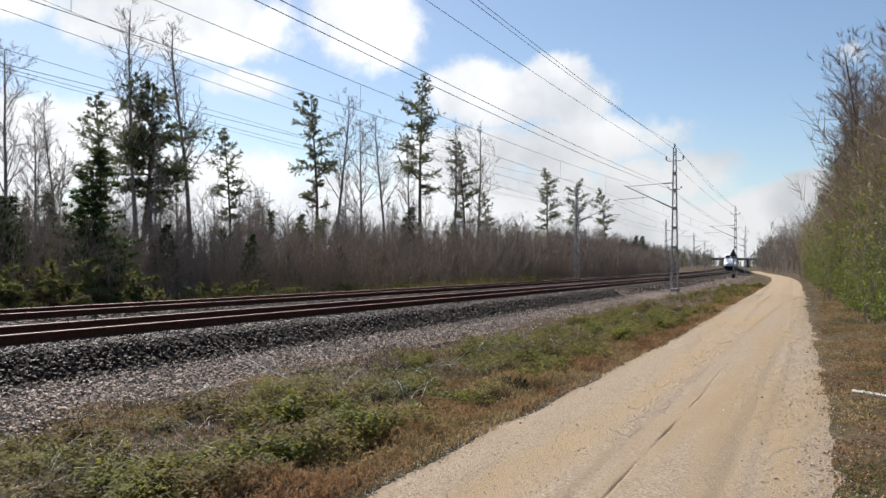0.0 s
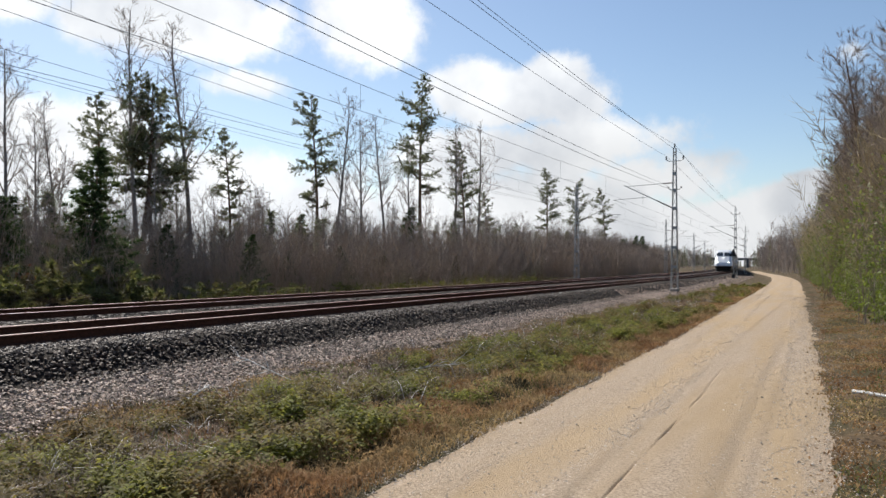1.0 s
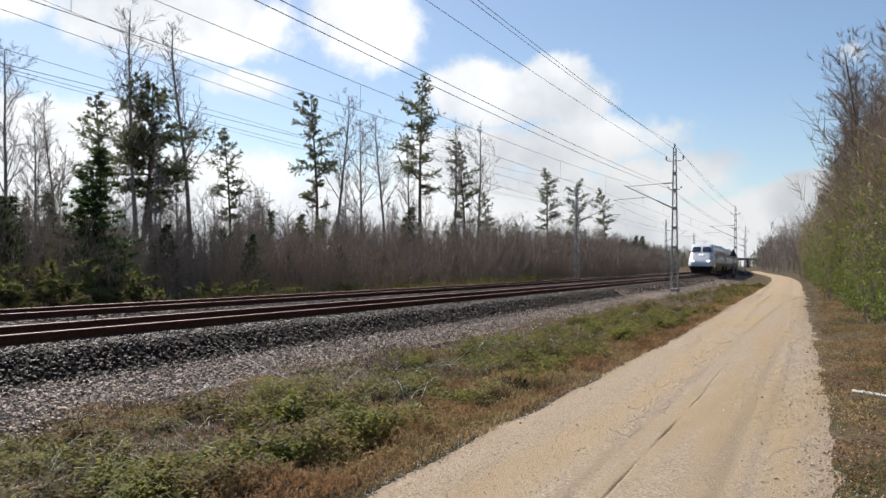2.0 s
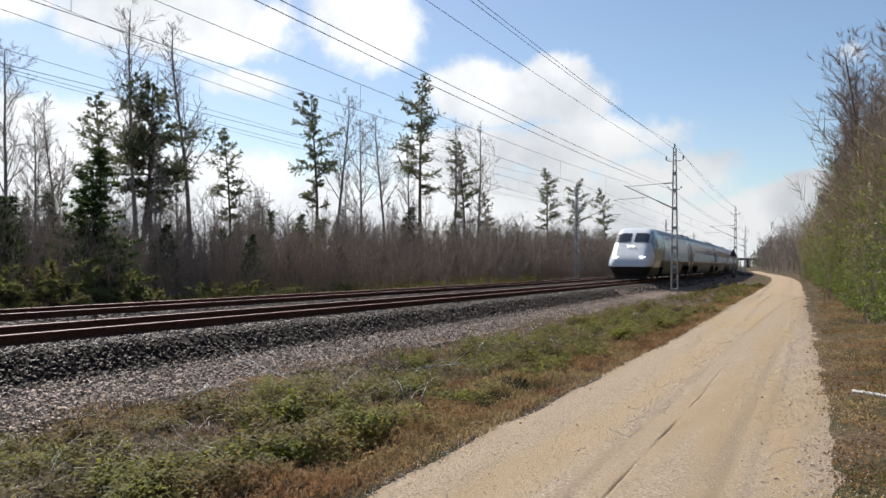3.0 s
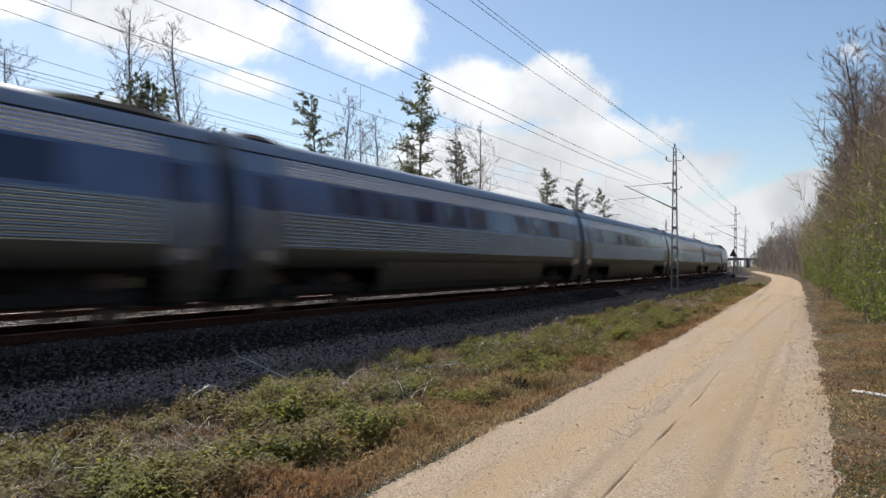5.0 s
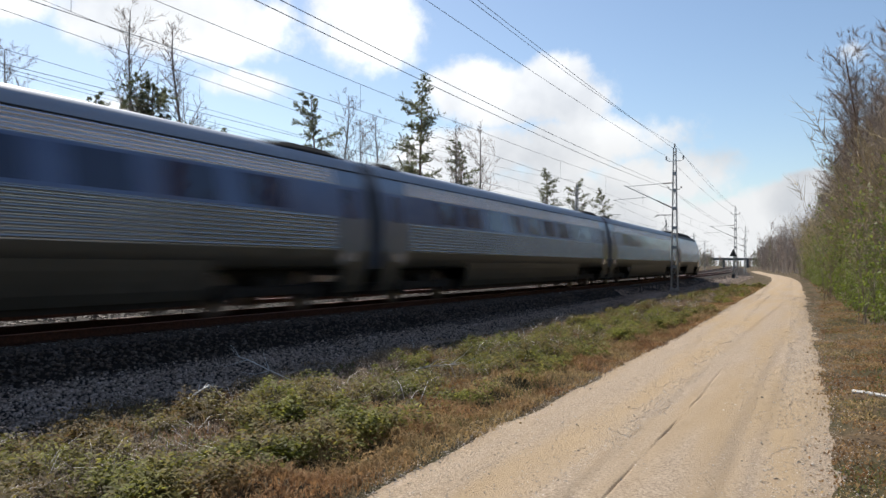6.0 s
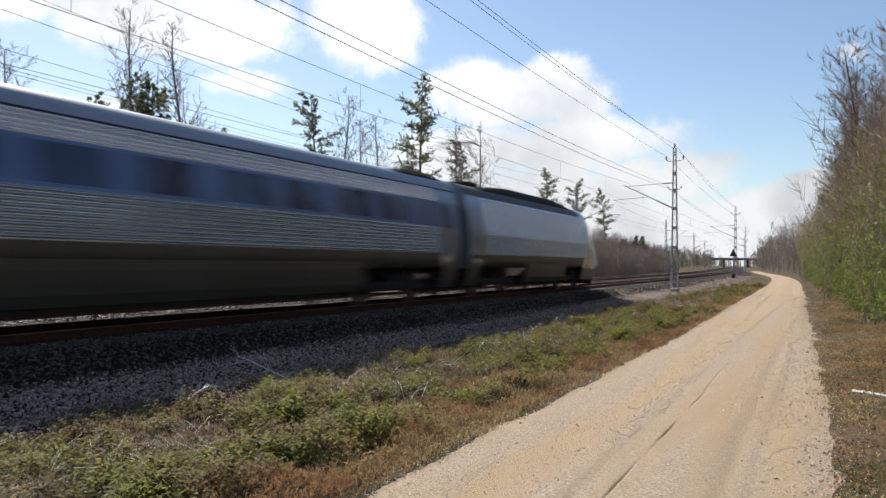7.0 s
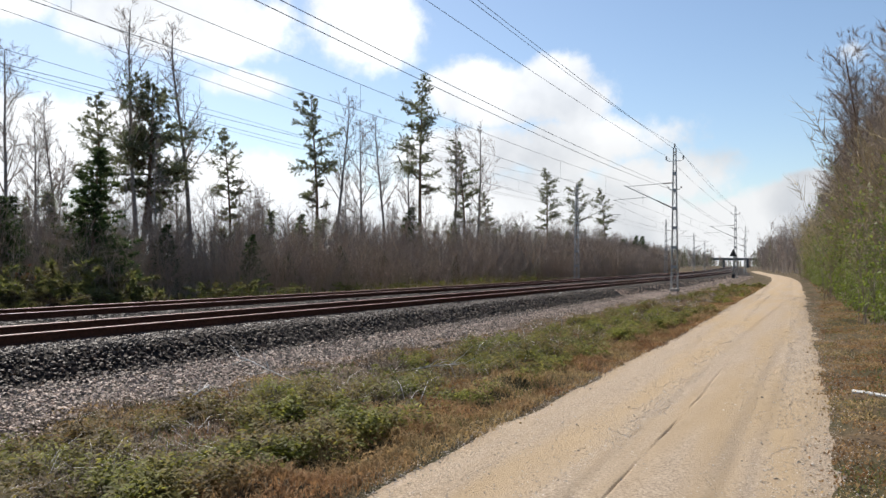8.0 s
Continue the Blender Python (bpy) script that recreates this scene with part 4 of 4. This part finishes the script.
    trunk = bent_path(rng, Vector((0, 0, -0.2)), UP, h, 8, 0.012, 0.02)
    g.tube(trunk, [h * 0.013 * (1.05 - 0.95 * i / 8) + 0.006 for i in range(9)], 7, True)
    part("trunk", g.data(), BARK_PINE, t)
    g = Geo()
    tiers = int(h * 4.5)
    for i in range(tiers):
        u = 0.06 + 0.92 * i / tiers
        p, d = along(trunk, u)
        for k in range(7):
            ln = spread * (1.02 - u) * rng.uniform(0.65, 1.15) + 0.08
            limb = bent_path(rng, p, out_way(rng, d, 1.45), ln, 4, 0.07, 0.03)
            g.tube(limb, [0.016, 0.012, 0.009, 0.006, 0.003], 3)
            for _ in range(max(3, int(ln * 9))):
                q, e = along(limb, rng.uniform(0.15, 1.0))
                needle_tuft(nd, rng, q, (e + UP * 0.2).normalized(), 0.2, 14)
    part("branchwork", g.data(), BARK_PINE, t)
    part("crown", nd.data(), SPRUCE_N, t, "dense dark green spruce needles")
    return t


def brush(name, label, seed, stems, radius, h, material, leaves=0, group="bare bushes", size=0.045, twigs=17):
    """A thicket bush: many thin upright stems with side twigs."""
    rng = random.Random(seed)
    t = thing(name, label, "bush", group=group)
    g, lf = Geo(), Geo()
    lean = 0.26 if h < 3.5 else 0.11
    for _ in range(stems):
        a, q = rng.uniform(0, 6.283), radius * math.sqrt(rng.random())
        hh = h * rng.uniform(0.45, 1.1)
        st = bent_path(rng, Vector((q * math.cos(a), q * math.sin(a), -0.15)), UP + Vector((rng.gauss(0, lean), rng.gauss(0, lean), 0)), hh, 3, lean * 0.6, 0.05)
        rr = 0.004 + hh * 0.0026
        g.tube(st, [rr, rr * 0.75, rr * 0.5, 0.003], 3)
        for _ in range(twigs):
            p, d = along(st, rng.uniform(0.12, 1.0))
            b = (p, p + out_way(rng, d, rng.uniform(0.4, 1.25)) * hh * rng.uniform(0.07, 0.26))
            g.cone(b[0], b[1], rr * 0.5)
            for _ in range(leaves):
                leaf(lf, rng, along(b, rng.random())[0], size)
    part("branchwork", g.data(), material, t)
    if leaves:
        part("foliage", lf.data(), {"evergreen shrubs": HERB, "rusty bushes": RUST_LEAF}.get(group, LEAF), t, "withered rusty leaves" if group == "rusty bushes" else "young green leaves")
    return t


def place(proto, spots):
    """Sets the first of the spots with the thing itself and the rest with copies: (s, lat, turn, size)."""
    for i, (s, lat, turn, size) in enumerate(spots):
        m = Matrix.Translation(trk(s, lat, ground_z(s, lat))) @ pose(0, 0, 0, 0, 0, turn)
        ob = proto if i == 0 else copy_thing(proto, m)
        ob.matrix_world = m @ Matrix.Scale(size, 4)


def far_woods():
    """The closed woods behind the thicket and at the ends of the line, too dense to count."""
    rng = random.Random(77)
    g, nd = Geo(), Geo()
    def one(s, lat, h, ever):
        k = 1 + s / 90
        base = trk(s, lat, ground_z(s, lat) - 0.3)
        tr = bent_path(rng, base, UP, h, 3, 0.05)
        g.tube(tr, [0.012 * h, 0.009 * h, 0.006 * h, 0.02], 3)
        for _ in range(20 if not ever else 8):
            p, d = along(tr, rng.uniform(0.12, 1.0))
            b = (p, p + (out_way(rng, d, 0.75) + UP * 0.2) * h * rng.uniform(0.12, 0.28))
            g.cone(b[0], b[1], 0.014 * k)
            if not ever:
                for _ in range(8):
                    q, e = along(b, rng.uniform(0.2, 1))
                    g.cone(q, q + out_way(rng, e, 0.7) * h * rng.uniform(0.06, 0.15), 0.007 * k)
        if ever:
            for _ in range(60):
                u = rng.uniform(0.2, 1.0)
                p, d = along(tr, u)
                a = rng.uniform(0, 6.28)
                q = p + Vector((math.cos(a), math.sin(a), rng.uniform(-0.3, 0.1))) * (h * 0.16 * (1.03 - u)) * rng.uniform(0.3, 1)
                needle_tuft(nd, rng, q, Vector((math.cos(a), math.sin(a), -0.1)), 0.5, 8)
    for _ in range(640):
        s = rng.uniform(10, 330)
        one(s, -rng.uniform(18, 34) - s * 0.02, rng.uniform(4.0, 6.5) * (0.85 + 0.4 * min(max(s - 50, 0) / 70, 1)), rng.random() < 0.18)
    for _ in range(330):
        s = rng.uniform(110, 420)
        one(s, rng.uniform(13 if s < 160 else 9.3, 32), rng.uniform(8, 11), rng.random() < 0.06)
    for _ in range(320):
        s = rng.uniform(300, 480)
        lat = rng.uniform(7, 60) if rng.random() < 0.4 else -rng.uniform(11, 60)
        one(s, lat, rng.uniform(6, 9.5), rng.random() < 0.3)
    for _ in range(150):
        lat = rng.choice((-1, 1)) * rng.uniform(10, 60)
        one(rng.uniform(450, 660), lat, rng.uniform(5, 9), rng.random() < 0.3)
    for _ in range(170):
        one(rng.uniform(690, 760), rng.uniform(-60, 60), rng.uniform(5, 8), rng.random() < 0.4)
    # unseen trees added behind the viewer to darken reflections and block sky light
    for _ in range(150):
        one(rng.uniform(-45, 24), rng.uniform(15.5, 30), rng.uniform(8, 12), rng.random() < 0.3)
    tagged(part("far_woods", g.data(), TWIG), "distant leafless brown woods along the line, with added trees behind the viewer", "woods", kind="stuff")
    tagged(part("far_conifers", nd.data(), NEEDLE), "distant dark conifers among the bare woods, some added behind the viewer", "woods", kind="stuff")


def left_side():
    rng = random.Random(21)
    # tall trees above the thicket
    place(pine("tall pine with an open layered crown", 1, 18, 0.20, 0.42, 44, 0.135), [(79.4, -28, 20, 1.2), (124.7, -26, 200, 0.92), (146.1, -26, 80, 0.94)])
    place(pine("slender pine with a dense narrow crown", 2, 15.5, 0.16, 0.38, 50, 0.105), [(56.7, -27, 0, 1.03), (31.1, -24, 120, 0.68), (39.4, -22, 90, 0.63), (97.1, -30, 10, 1.15), (186.6, -28, 40, 1.25), (111.9, -32, 70, 0.78)])
    place(pine("old pine with a broad dark crown", 3, 11.0, 0.19, 0.45, 44, 0.20), [(31.3, -21, 40, 1.0), (32.6, -21.5, 160, 0.84)])
    place(bare_tree("birch_tree", "tall leafless birch with fine upright twigs", 5, 16, 0.15, BARK_BIRCH, 0.42, 28, 0.2, 0.6), [(31.0, -20.8, 0, 0.96), (36.2, -22, 70, 0.97), (60.5, -27.5, 200, 1.03), (73.6, -29, 20, 1.07), (96.0, -31, 140, 1.24), (27.6, -23, 100, 0.6)])
    place(bare_tree("birch_tree", "leafless birch with a wide open crown", 6, 13, 0.13, BARK_BIRCH, 0.38, 26, 0.25), [(66.4, -28, 0, 1.17), (105.6, -31, 120, 1.6), (22.7, -20, 10, 0.83), (25.6, -22, 60, 0.64), (20.0, -19.2, 190, 0.7), (87, -33, 10, 1.2)])
    place(bare_tree("aspen_tree", "slim leafless young aspen", 7, 9.5, 0.06, BARK_BIRCH, 0.3, 22, 0.2, 0.55),
          [(17 + 3.2 * i + rng.uniform(-2, 2) + max(0, i - 20) * 4, -16.5 - rng.uniform(0, 9) - i * 0.15, rng.uniform(0, 360), rng.uniform(0.55, 0.9)) for i in range(40)])
    place(bare_tree("rowan_tree", "slender leafless sapling in the thicket", 9, 7.0, 0.045, TWIG, 0.2, 22, 0.24, 0.6),
          [(15 + 1.7 * i + rng.uniform(-1, 1) + max(0, i - 34) * 4, -14.5 - rng.uniform(0, 10) - i * 0.1, rng.uniform(0, 360), rng.uniform(0.55, 0.95)) for i in range(60)])
    place(spruce("young dark green spruce at the edge of the thicket", 8, 5.6, 2.0), [(21.0, -12.9, 0, 1.12), (30.6, -13.2, 10, 0.55), (26.4, -14.5, 60, 0.62), (34.5, -13.8, 15, 0.4), (40.5, -14.2, 130, 0.5), (47, -15, 220, 0.45), (17.2, -12.6, 100, 0.7), (58, -14.5, 30, 0.4), (24, -17, 40, 0.8), (19.6, -15.5, 80, 0.75), (36, -19, 40, 0.6), (50.1, -24, 40, 0.95), (68.5, -24, 0, 1.3), (120, -22, 40, 0.9), (98, -24, 0, 0.75), (181, -20, 10, 1.5), (170, -21, 70, 1.3), (195, -20, 50, 1.6)])
    # brown brush along the far side of the line
    kinds = [brush("bare_bush", "dense brown leafless brush beside the railway", 30 + i, 80, 1.75, 3.3, TWIG_RED if i % 3 else TWIG) for i in range(4)]
    spots = [[] for _ in kinds]
    for i in range(280):
        s = 9 + 190 * (i / 280) ** 1.45 + rng.uniform(-0.6, 0.6)
        deep = rng.uniform(0, 8.0)
        spots[i % 4].append((s, -11.0 - deep - s * 0.012, rng.uniform(0, 360), rng.uniform(0.7, 1.1) * (1 + deep * 0.045) * (1 + 0.4 * min(max(s - 40, 0) / 70, 1))))
    for k, sp in zip(kinds, spots):
        place(k, sp)
    place(brush("rusty_bush", "small bush with withered rust-red leaves", 43, 40, 0.7, 1.7, TWIG_RED, 4, "rusty bushes", 0.05, 10), [(16.6, -11.9, 0, 1.0), (15.4, -12.4, 80, 0.8)])
    # cut conifer brush and evergreen shrubs at the foot of the thicket
    place(brush_heap("heap of cut green conifer branches beside the track", 40, 1.3, 0.95), [(14.2, -10.4, 0, 1.3), (16.3, -10.6, 70, 1.5), (18.2, -10.7, 140, 1.6), (20.3, -10.6, 200, 1.3), (24.6, -10.3, 20, 1.0), (27, -10.4, 190, 1.05), (30.5, -10.4, 260, 0.8), (41, -10.5, 90, 0.7), (12.2, -10.6, 50, 1.2), (35, -10.6, 30, 0.7)])


    place(brush("evergreen_shrub", "low dark evergreen shrub at the foot of the thicket", 41, 60, 1.1, 0.9, TWIG_RED, 3, "evergreen shrubs", 0.035, 9),
          [(19 + 2.3 * i + rng.uniform(-0.8, 0.8), -9.8 - rng.uniform(0, 1.2), rng.uniform(0, 360), rng.uniform(0.7, 1.4)) for i in range(22)])


def brush_heap(label, seed, radius, h):
    """A heap of cut green boughs lying over each other."""
    rng = random.Random(seed)
    t = thing("brush_heap", label, "brush heap", group="brush heaps")
    g, nd = Geo(), Geo()
    for _ in range(90):
        a, q = rng.uniform(0, 6.283), radius * math.sqrt(rng.random())
        p = Vector((q * math.cos(a), q * math.sin(a), h * (1 - (q / radius) ** 2) * rng.random()))
        bough = bent_path(rng, p, Vector((rng.gauss(0, 1), rng.gauss(0, 1), rng.gauss(0.15, 0.35))), rng.uniform(0.5, 1.0), 3, 0.15, -0.04)
        g.tube(bough, [0.014, 0.011, 0.008, 0.003], 3)
        for _ in range(16):
            q2, e2 = along(bough, rng.uniform(0.1, 1))
            needle_tuft(nd, rng, q2, e2, 0.15, 11)
    part("branchwork", g.data(), TWIG, t)
    part("needles", nd.data(), HEAP_N, t, "yellowing green needles")
    return t


def edge_lat(s):
    """The edge of the wood along the road."""
    return 13.7 - 0.018 * max(s - 25, 0)


def right_side():
    rng = random.Random(5)

    def row(n, s0, s1, off, wide, lo, hi):
        out = []
        for i in range(n):
            s = s0 + (s1 - s0) * ((i + rng.uniform(-0.3, 0.3)) / n) ** 1.15 if i else s0
            out.append((s, edge_lat(s) + off + rng.uniform(0, wide), rng.uniform(0, 360), rng.uniform(lo, hi)))
        return out
    place(bare_tree("birch_tree", "roadside tree coming into sparse leaf", 11, 11.5, 0.10, BARK_BIRCH, 0.1, 44, 0.24, 0.6, 9, 1), row(9, 30, 130, 1.2, 3.0, 0.75, 0.95))
    place(bare_tree("alder_tree", "leafless roadside alder with dense grey-brown twigs", 12, 12, 0.11, BARK_PINE, 0.08, 56, 0.25, 0.6, 13, 0), row(30, 27, 125, 0.9, 4.0, 0.85, 1.18) + row(12, 36, 62, 0.3, 1.4, 0.85, 1.1))
    place(brush("bare_bush", "tall olive-brown budding thicket by the road", 19, 60, 1.9, 7.5, TWIG_OLIVE, 0, "bare bushes", 0.045, 34), row(40, 27, 120, 0.9, 2.6, 0.6, 0.95))
    place(brush("leafing_bush", "roadside bush with young yellow-green leaves", 13, 80, 1.6, 3.8, TWIG, 3, "leafing bushes", 0.045, 16), row(44, 25, 115, 0.7, 1.6, 0.7, 1.5))
    place(brush("leafing_bush", "low roadside bush in yellow-green leaf", 17, 70, 1.2, 1.9, TWIG, 5, "leafing bushes", 0.04, 12), row(44, 24.5, 100, 0.1, 0.6, 0.6, 1.2))
    place(brush("bare_bush", "brown leafless brush by the road", 14, 80, 1.6, 5.2, TWIG_OLIVE, twigs=24), row(44, 26, 130, 1.4, 3.0, 0.8, 1.5))
    place(spruce("dark spruce in the roadside wood", 18, 11, 1.7), [(118, edge_lat(118) + 3, 0, 1.0)])


def blades(name, label, material, seed, count, spots, h, w, lean=0.5):
    rng = random.Random(seed)
    g = Geo()
    for _ in range(count):
        s, lat = spots(rng)
        p = trk(s, lat, ground_z(s, lat) - 0.02)
        a = rng.uniform(0, 6.283)
        hh = h * rng.uniform(0.4, 1.3)
        d = Vector((math.cos(a), math.sin(a), 0))
        side = Vector((-d.y, d.x, 0)) * w * (1 + s * 0.03)
        mid = p + d * hh * lean * 0.35 + UP * hh * 0.6
        tip = p + d * hh * lean * rng.uniform(0.6, 1.4) + UP * hh * rng.uniform(0.6, 1.0)
        n = len(g.v)
        g.v += [p - side, p + side, mid + side * 0.7, mid - side * 0.7, tip]
        g.f += [(n, n + 1, n + 2, n + 3), (n + 3, n + 2, n + 4)]
    tagged(part(name, g.data(), material), label, "grass", kind="stuff")


def herbs(name, label, seed, count, spots, material, size=0.036, tall=0.26, many=(10, 18), spread=0.11):
    """Low leafy plants: leaves in small heaps."""
    rng = random.Random(seed)
    g = Geo()
    for _ in range(count):
        s, lat = spots(rng)
        base = trk(s, lat, ground_z(s, lat))
        hh = tall * rng.uniform(0.3, 1.2)
        for _ in range(rng.randint(*many)):
            leaf(g, rng, base + Vector((rng.gauss(0, spread), rng.gauss(0, spread), hh * rng.uniform(0.1, 1.0))), size)
    tagged(part(name, g.data(), material), label, "plants", kind="stuff")


def clumps(name, label, seed, count, spots, material):
    """Mounds of broad leaves on short stems, with dark gaps between them."""
    rng = random.Random(seed)
    g = Geo()
    for _ in range(count):
        s, lat = spots(rng)
        base = trk(s, lat, ground_z(s, lat))
        wide, tall = rng.uniform(0.10, 0.26), rng.uniform(0.12, 0.34)
        size = rng.uniform(0.018, 0.03) * (1 + max(s - 20, 0) * 0.02)
        for _ in range(int(95 * wide / 0.15)):
            a, q = rng.uniform(0, 6.283), math.sqrt(rng.random())
            p = base + Vector((wide * q * math.cos(a), wide * q * math.sin(a), tall * (1 - 0.75 * q * q) * rng.uniform(0.55, 1.08)))
            way = Vector((math.cos(a), math.sin(a), rng.uniform(-0.5, 0.7))).normalized() * size * rng.uniform(0.7, 1.4)
            side = way.cross(Vector((rng.gauss(0, 0.4), rng.gauss(0, 0.4), 1))).normalized() * size * rng.uniform(0.4, 0.6)
            g.quad(p - way, p + side, p + way, p - side)
    tagged(part(name, g.data(), material), label, "plants", kind="stuff")


def patchy(s, lat, seed, cut):
    return noise.noise(Vector((s * 0.5, lat * 0.9, seed))) + 0.6 * noise.noise(Vector((s * 1.6, lat * 2.2, seed + 3))) > cut


def shrubs(seed, n, l0, l1, s1):
    rng = random.Random(seed)
    return [(4.5 + (s1 - 4.5) * rng.random() ** 1.4, rng.uniform(l0, l1), rng.uniform(0, 360), rng.uniform(0.6, 1.25)) for _ in range(n)]


def verge_plants():
    def verge(l0, l1, s1, seed=None, cut=-1.0, p=1.9):
        def pick(rng):
            for _ in range(30):
                s, lat = 3 + (s1 - 3) * rng.random() ** p, rng.uniform(l0, l1)
                mid, half = lerp_table(ROAD_MID, s), lerp_table(ROAD_HALF, s)
                if abs(lat - mid) < half + 0.02:
                    continue
                if seed is None or patchy(s, lat, seed, cut):
                    return s, lat
            return s, l0
        return pick
    blades("dry_grass", "matted dry brown grass on the verge", GRASS_DRY, 1, 14000, verge(4.0, 8.4, 75, 1.0, 0.0), 0.13, 0.003, 1.3)
    blades("road_edge_grass", "short rusty dry grass along the road edge", RUST_GRASS, 2, 42000, verge(7.3, 8.95, 75, p=1.6), 0.12, 0.0042, 1.0)
    blades("brown_grass", "rusty brown grass in patches on the verge", RUST_GRASS, 12, 20000, verge(4.6, 8.4, 75, 7.0, 0.1), 0.15, 0.0035, 1.1)
    blades("grey_stalks", "tangled grey-brown dead stalks on the verge", STALK, 7, 14000, verge(4.1, 7.2, 50, 9.0, -0.05), 0.30, 0.0024, 1.6)
    blades("bleached_stalks", "thin bleached stalks lying on the verge", DEAD_WOOD, 11, 700, verge(4.3, 7.4, 40, 9.0, 0.1), 0.30, 0.0028, 1.8)
    blades("green_grass", "patches of fresh green grass on the verge", GRASS_GREEN, 3, 13000, verge(4.4, 8.4, 80, 3.0, 0.1), 0.13, 0.0035, 0.9)
    blades("dry_grass_roadside", "rusty dry grass and litter beside the road", RUST_GRASS, 4, 34000, verge(11.75, 16, 90, 2.0, -0.2), 0.09, 0.0042, 1.4)
    blades("green_grass_roadside", "thin green grass beside the road", GRASS_GREEN, 5, 20000, verge(11.9, 16, 90, 8.0, 0.0), 0.08, 0.004, 0.9)
    clumps("low_plants", "low leafy yellow-green plants in clumps on the verge", 6, 1500, verge(5.2, 7.9, 32, 5.0, -0.08, 1.35), HERB)
    clumps("far_low_plants", "low green plants in clumps farther along the verge", 16, 380, verge(4.8, 8.2, 75, 6.0, 0.15, 1.0), HERB)
    herbs("dead_leaves", "brown dead leaves and litter on the verge", 8, 9000, verge(3.9, 8.6, 40, 12.0, -0.2, 1.6), RUST_GRASS, 0.02, 0.05, (5, 10), 0.14)
    place(brush("low_shrub", "knee-high bare shrub among the verge grass", 50, 34, 0.38, 0.42, STALK, 0, "low shrubs", 0.02, 10), shrubs(51, 46, 4.4, 7.6, 30))
    herbs("roadside_litter", "brown dead leaves and litter beside the road", 10, 9000, verge(11.75, 16, 45, 14.0, -0.25, 1.7), RUST_GRASS, 0.02, 0.035, (6, 11), 0.16)


def dead_branch(label, s, lat, turn, length, r, seed, lift=0.03, rise=0.0, forks=5):
    rng = random.Random(seed)
    t = thing("dead_branch", label, "branch", Matrix.Translation(trk(s, lat, ground_z(s, lat) + lift)) @ pose(0, 0, 0, 0, 0, turn), "dead branches")
    g = Geo()
    main = bent_path(rng, Vector((0, 0, 0)), Vector((1, 0, rise)), length, 6, 0.07)
    g.tube(main, [r * (1 - 0.09 * i) for i in range(7)], 7, True)
    part("limb", g.data(), DEAD_WOOD, t)
    if forks:
        g = Geo()
        for _ in range(forks):
            p, d = along(main, rng.uniform(0.25, 1.0))
            b = bent_path(rng, p, out_way(rng, d, 0.7), length * rng.uniform(0.2, 0.5), 4, 0.12, 0.04)
            g.tube(b, [r * 0.5, r * 0.4, r * 0.3, r * 0.2, 0.002], 4)
        part("twigs", g.data(), DEAD_WOOD, t)


def small_things():
    dead_branch("pale dead branch lying by the road", 11.9, 12.25, -30, 0.65, 0.034, 1, 0.03, 0.0, 0)
    dead_branch("bleached forked twig in the grass", 7.3, 4.9, 100, 0.6, 0.014, 2, 0.05, 0.5)
    dead_branch("bare grey twigs lying on the verge", 11.8, 5.3, 30, 1.1, 0.012, 3, 0.05, 0.25, 9)
    dead_branch("bare grey twigs lying on the verge", 9.8, 4.7, 200, 0.9, 0.011, 4, 0.05, 0.5, 8)


def bridge():
    t = thing("road_bridge", "grey concrete road bridge over the railway in the distance", "bridge", pose(-52.0, 655, 0, 0, 0, 14))
    g = Geo()
    g.box((-22, -4, 5.2), (22, 4, 6.3), 0.1)
    part("deck", g.data(), SHADED_CONCRETE, t)
    for x in (-9.5, 8.0):
        g = Geo()
        g.box((x - 0.5, -3.2, -1), (x + 0.5, 3.2, 5.2), 0.1)
        part("pier", g.data(), SHADED_CONCRETE, t)
    for y in (-3.9, 3.9):
        g = Geo()
        g.box((-22, y - 0.05, 6.3), (22, y + 0.05, 7.0))
        part("parapet", g.data(), SHADED_CONCRETE, t)


def signal():
    t = thing("distant_signal", "black triangular signal on a short post", "signal", Matrix.Translation(trk(112.5, 3.0, -0.5)) @ pose(0, 0, 0, 0, 0, heading(112)))
    g = Geo()
    g.tube([Vector((0, 0, -0.2)), Vector((0, 0, 3.0))], [0.06, 0.05], 8, True)
    part("post", g.data(), GALV, t)
    g = Geo()
    g.loft([[(-0.5, y, 2.85), (0.5, y, 2.85), (0.0, y, 3.85)] for y in (0.06, -0.06)])
    part("board", g.data(), BLACK_METAL, t, "black triangular board")
    g = Geo()
    g.box((-0.2, -0.2, -0.2), (0.2, 0.2, 0.5), 0.03)
    part("cabinet", g.data(), BLACK_METAL, t)


left_side()
right_side()
far_woods()
verge_plants()
small_things()
bridge()
signal()

TRAIN = [(driving_trailer(), 11.1, 0)]
coach = passenger_car("passenger_car", "silver-grey ribbed passenger carriage with blue window band")
CAR = 24.95
for i in range(5):
    c_ = coach if i == 0 else copy_thing(coach, pose(0, 0, 0))
    TRAIN.append((c_, 22.25 + CAR * i + 12.3, i + 1))
TRAIN.append((power_car(), 22.25 + CAR * 5 + 8.9, 6))
SPEED, NOSE_AT = 44.396, -12.81         # metres a second; where the nose is at 4.5 s


def motions():
    for car, back, _ in TRAIN:
        rows = []
        for i in range(17):
            t = 0.5 * i
            s = NOSE_AT - SPEED * (t - 4.5) + back
            rows.append((t, Matrix.Translation(trk(s)) @ pose(0, 0, 0, 0, 0, heading(s))))
        walk(car, rows)


motions()
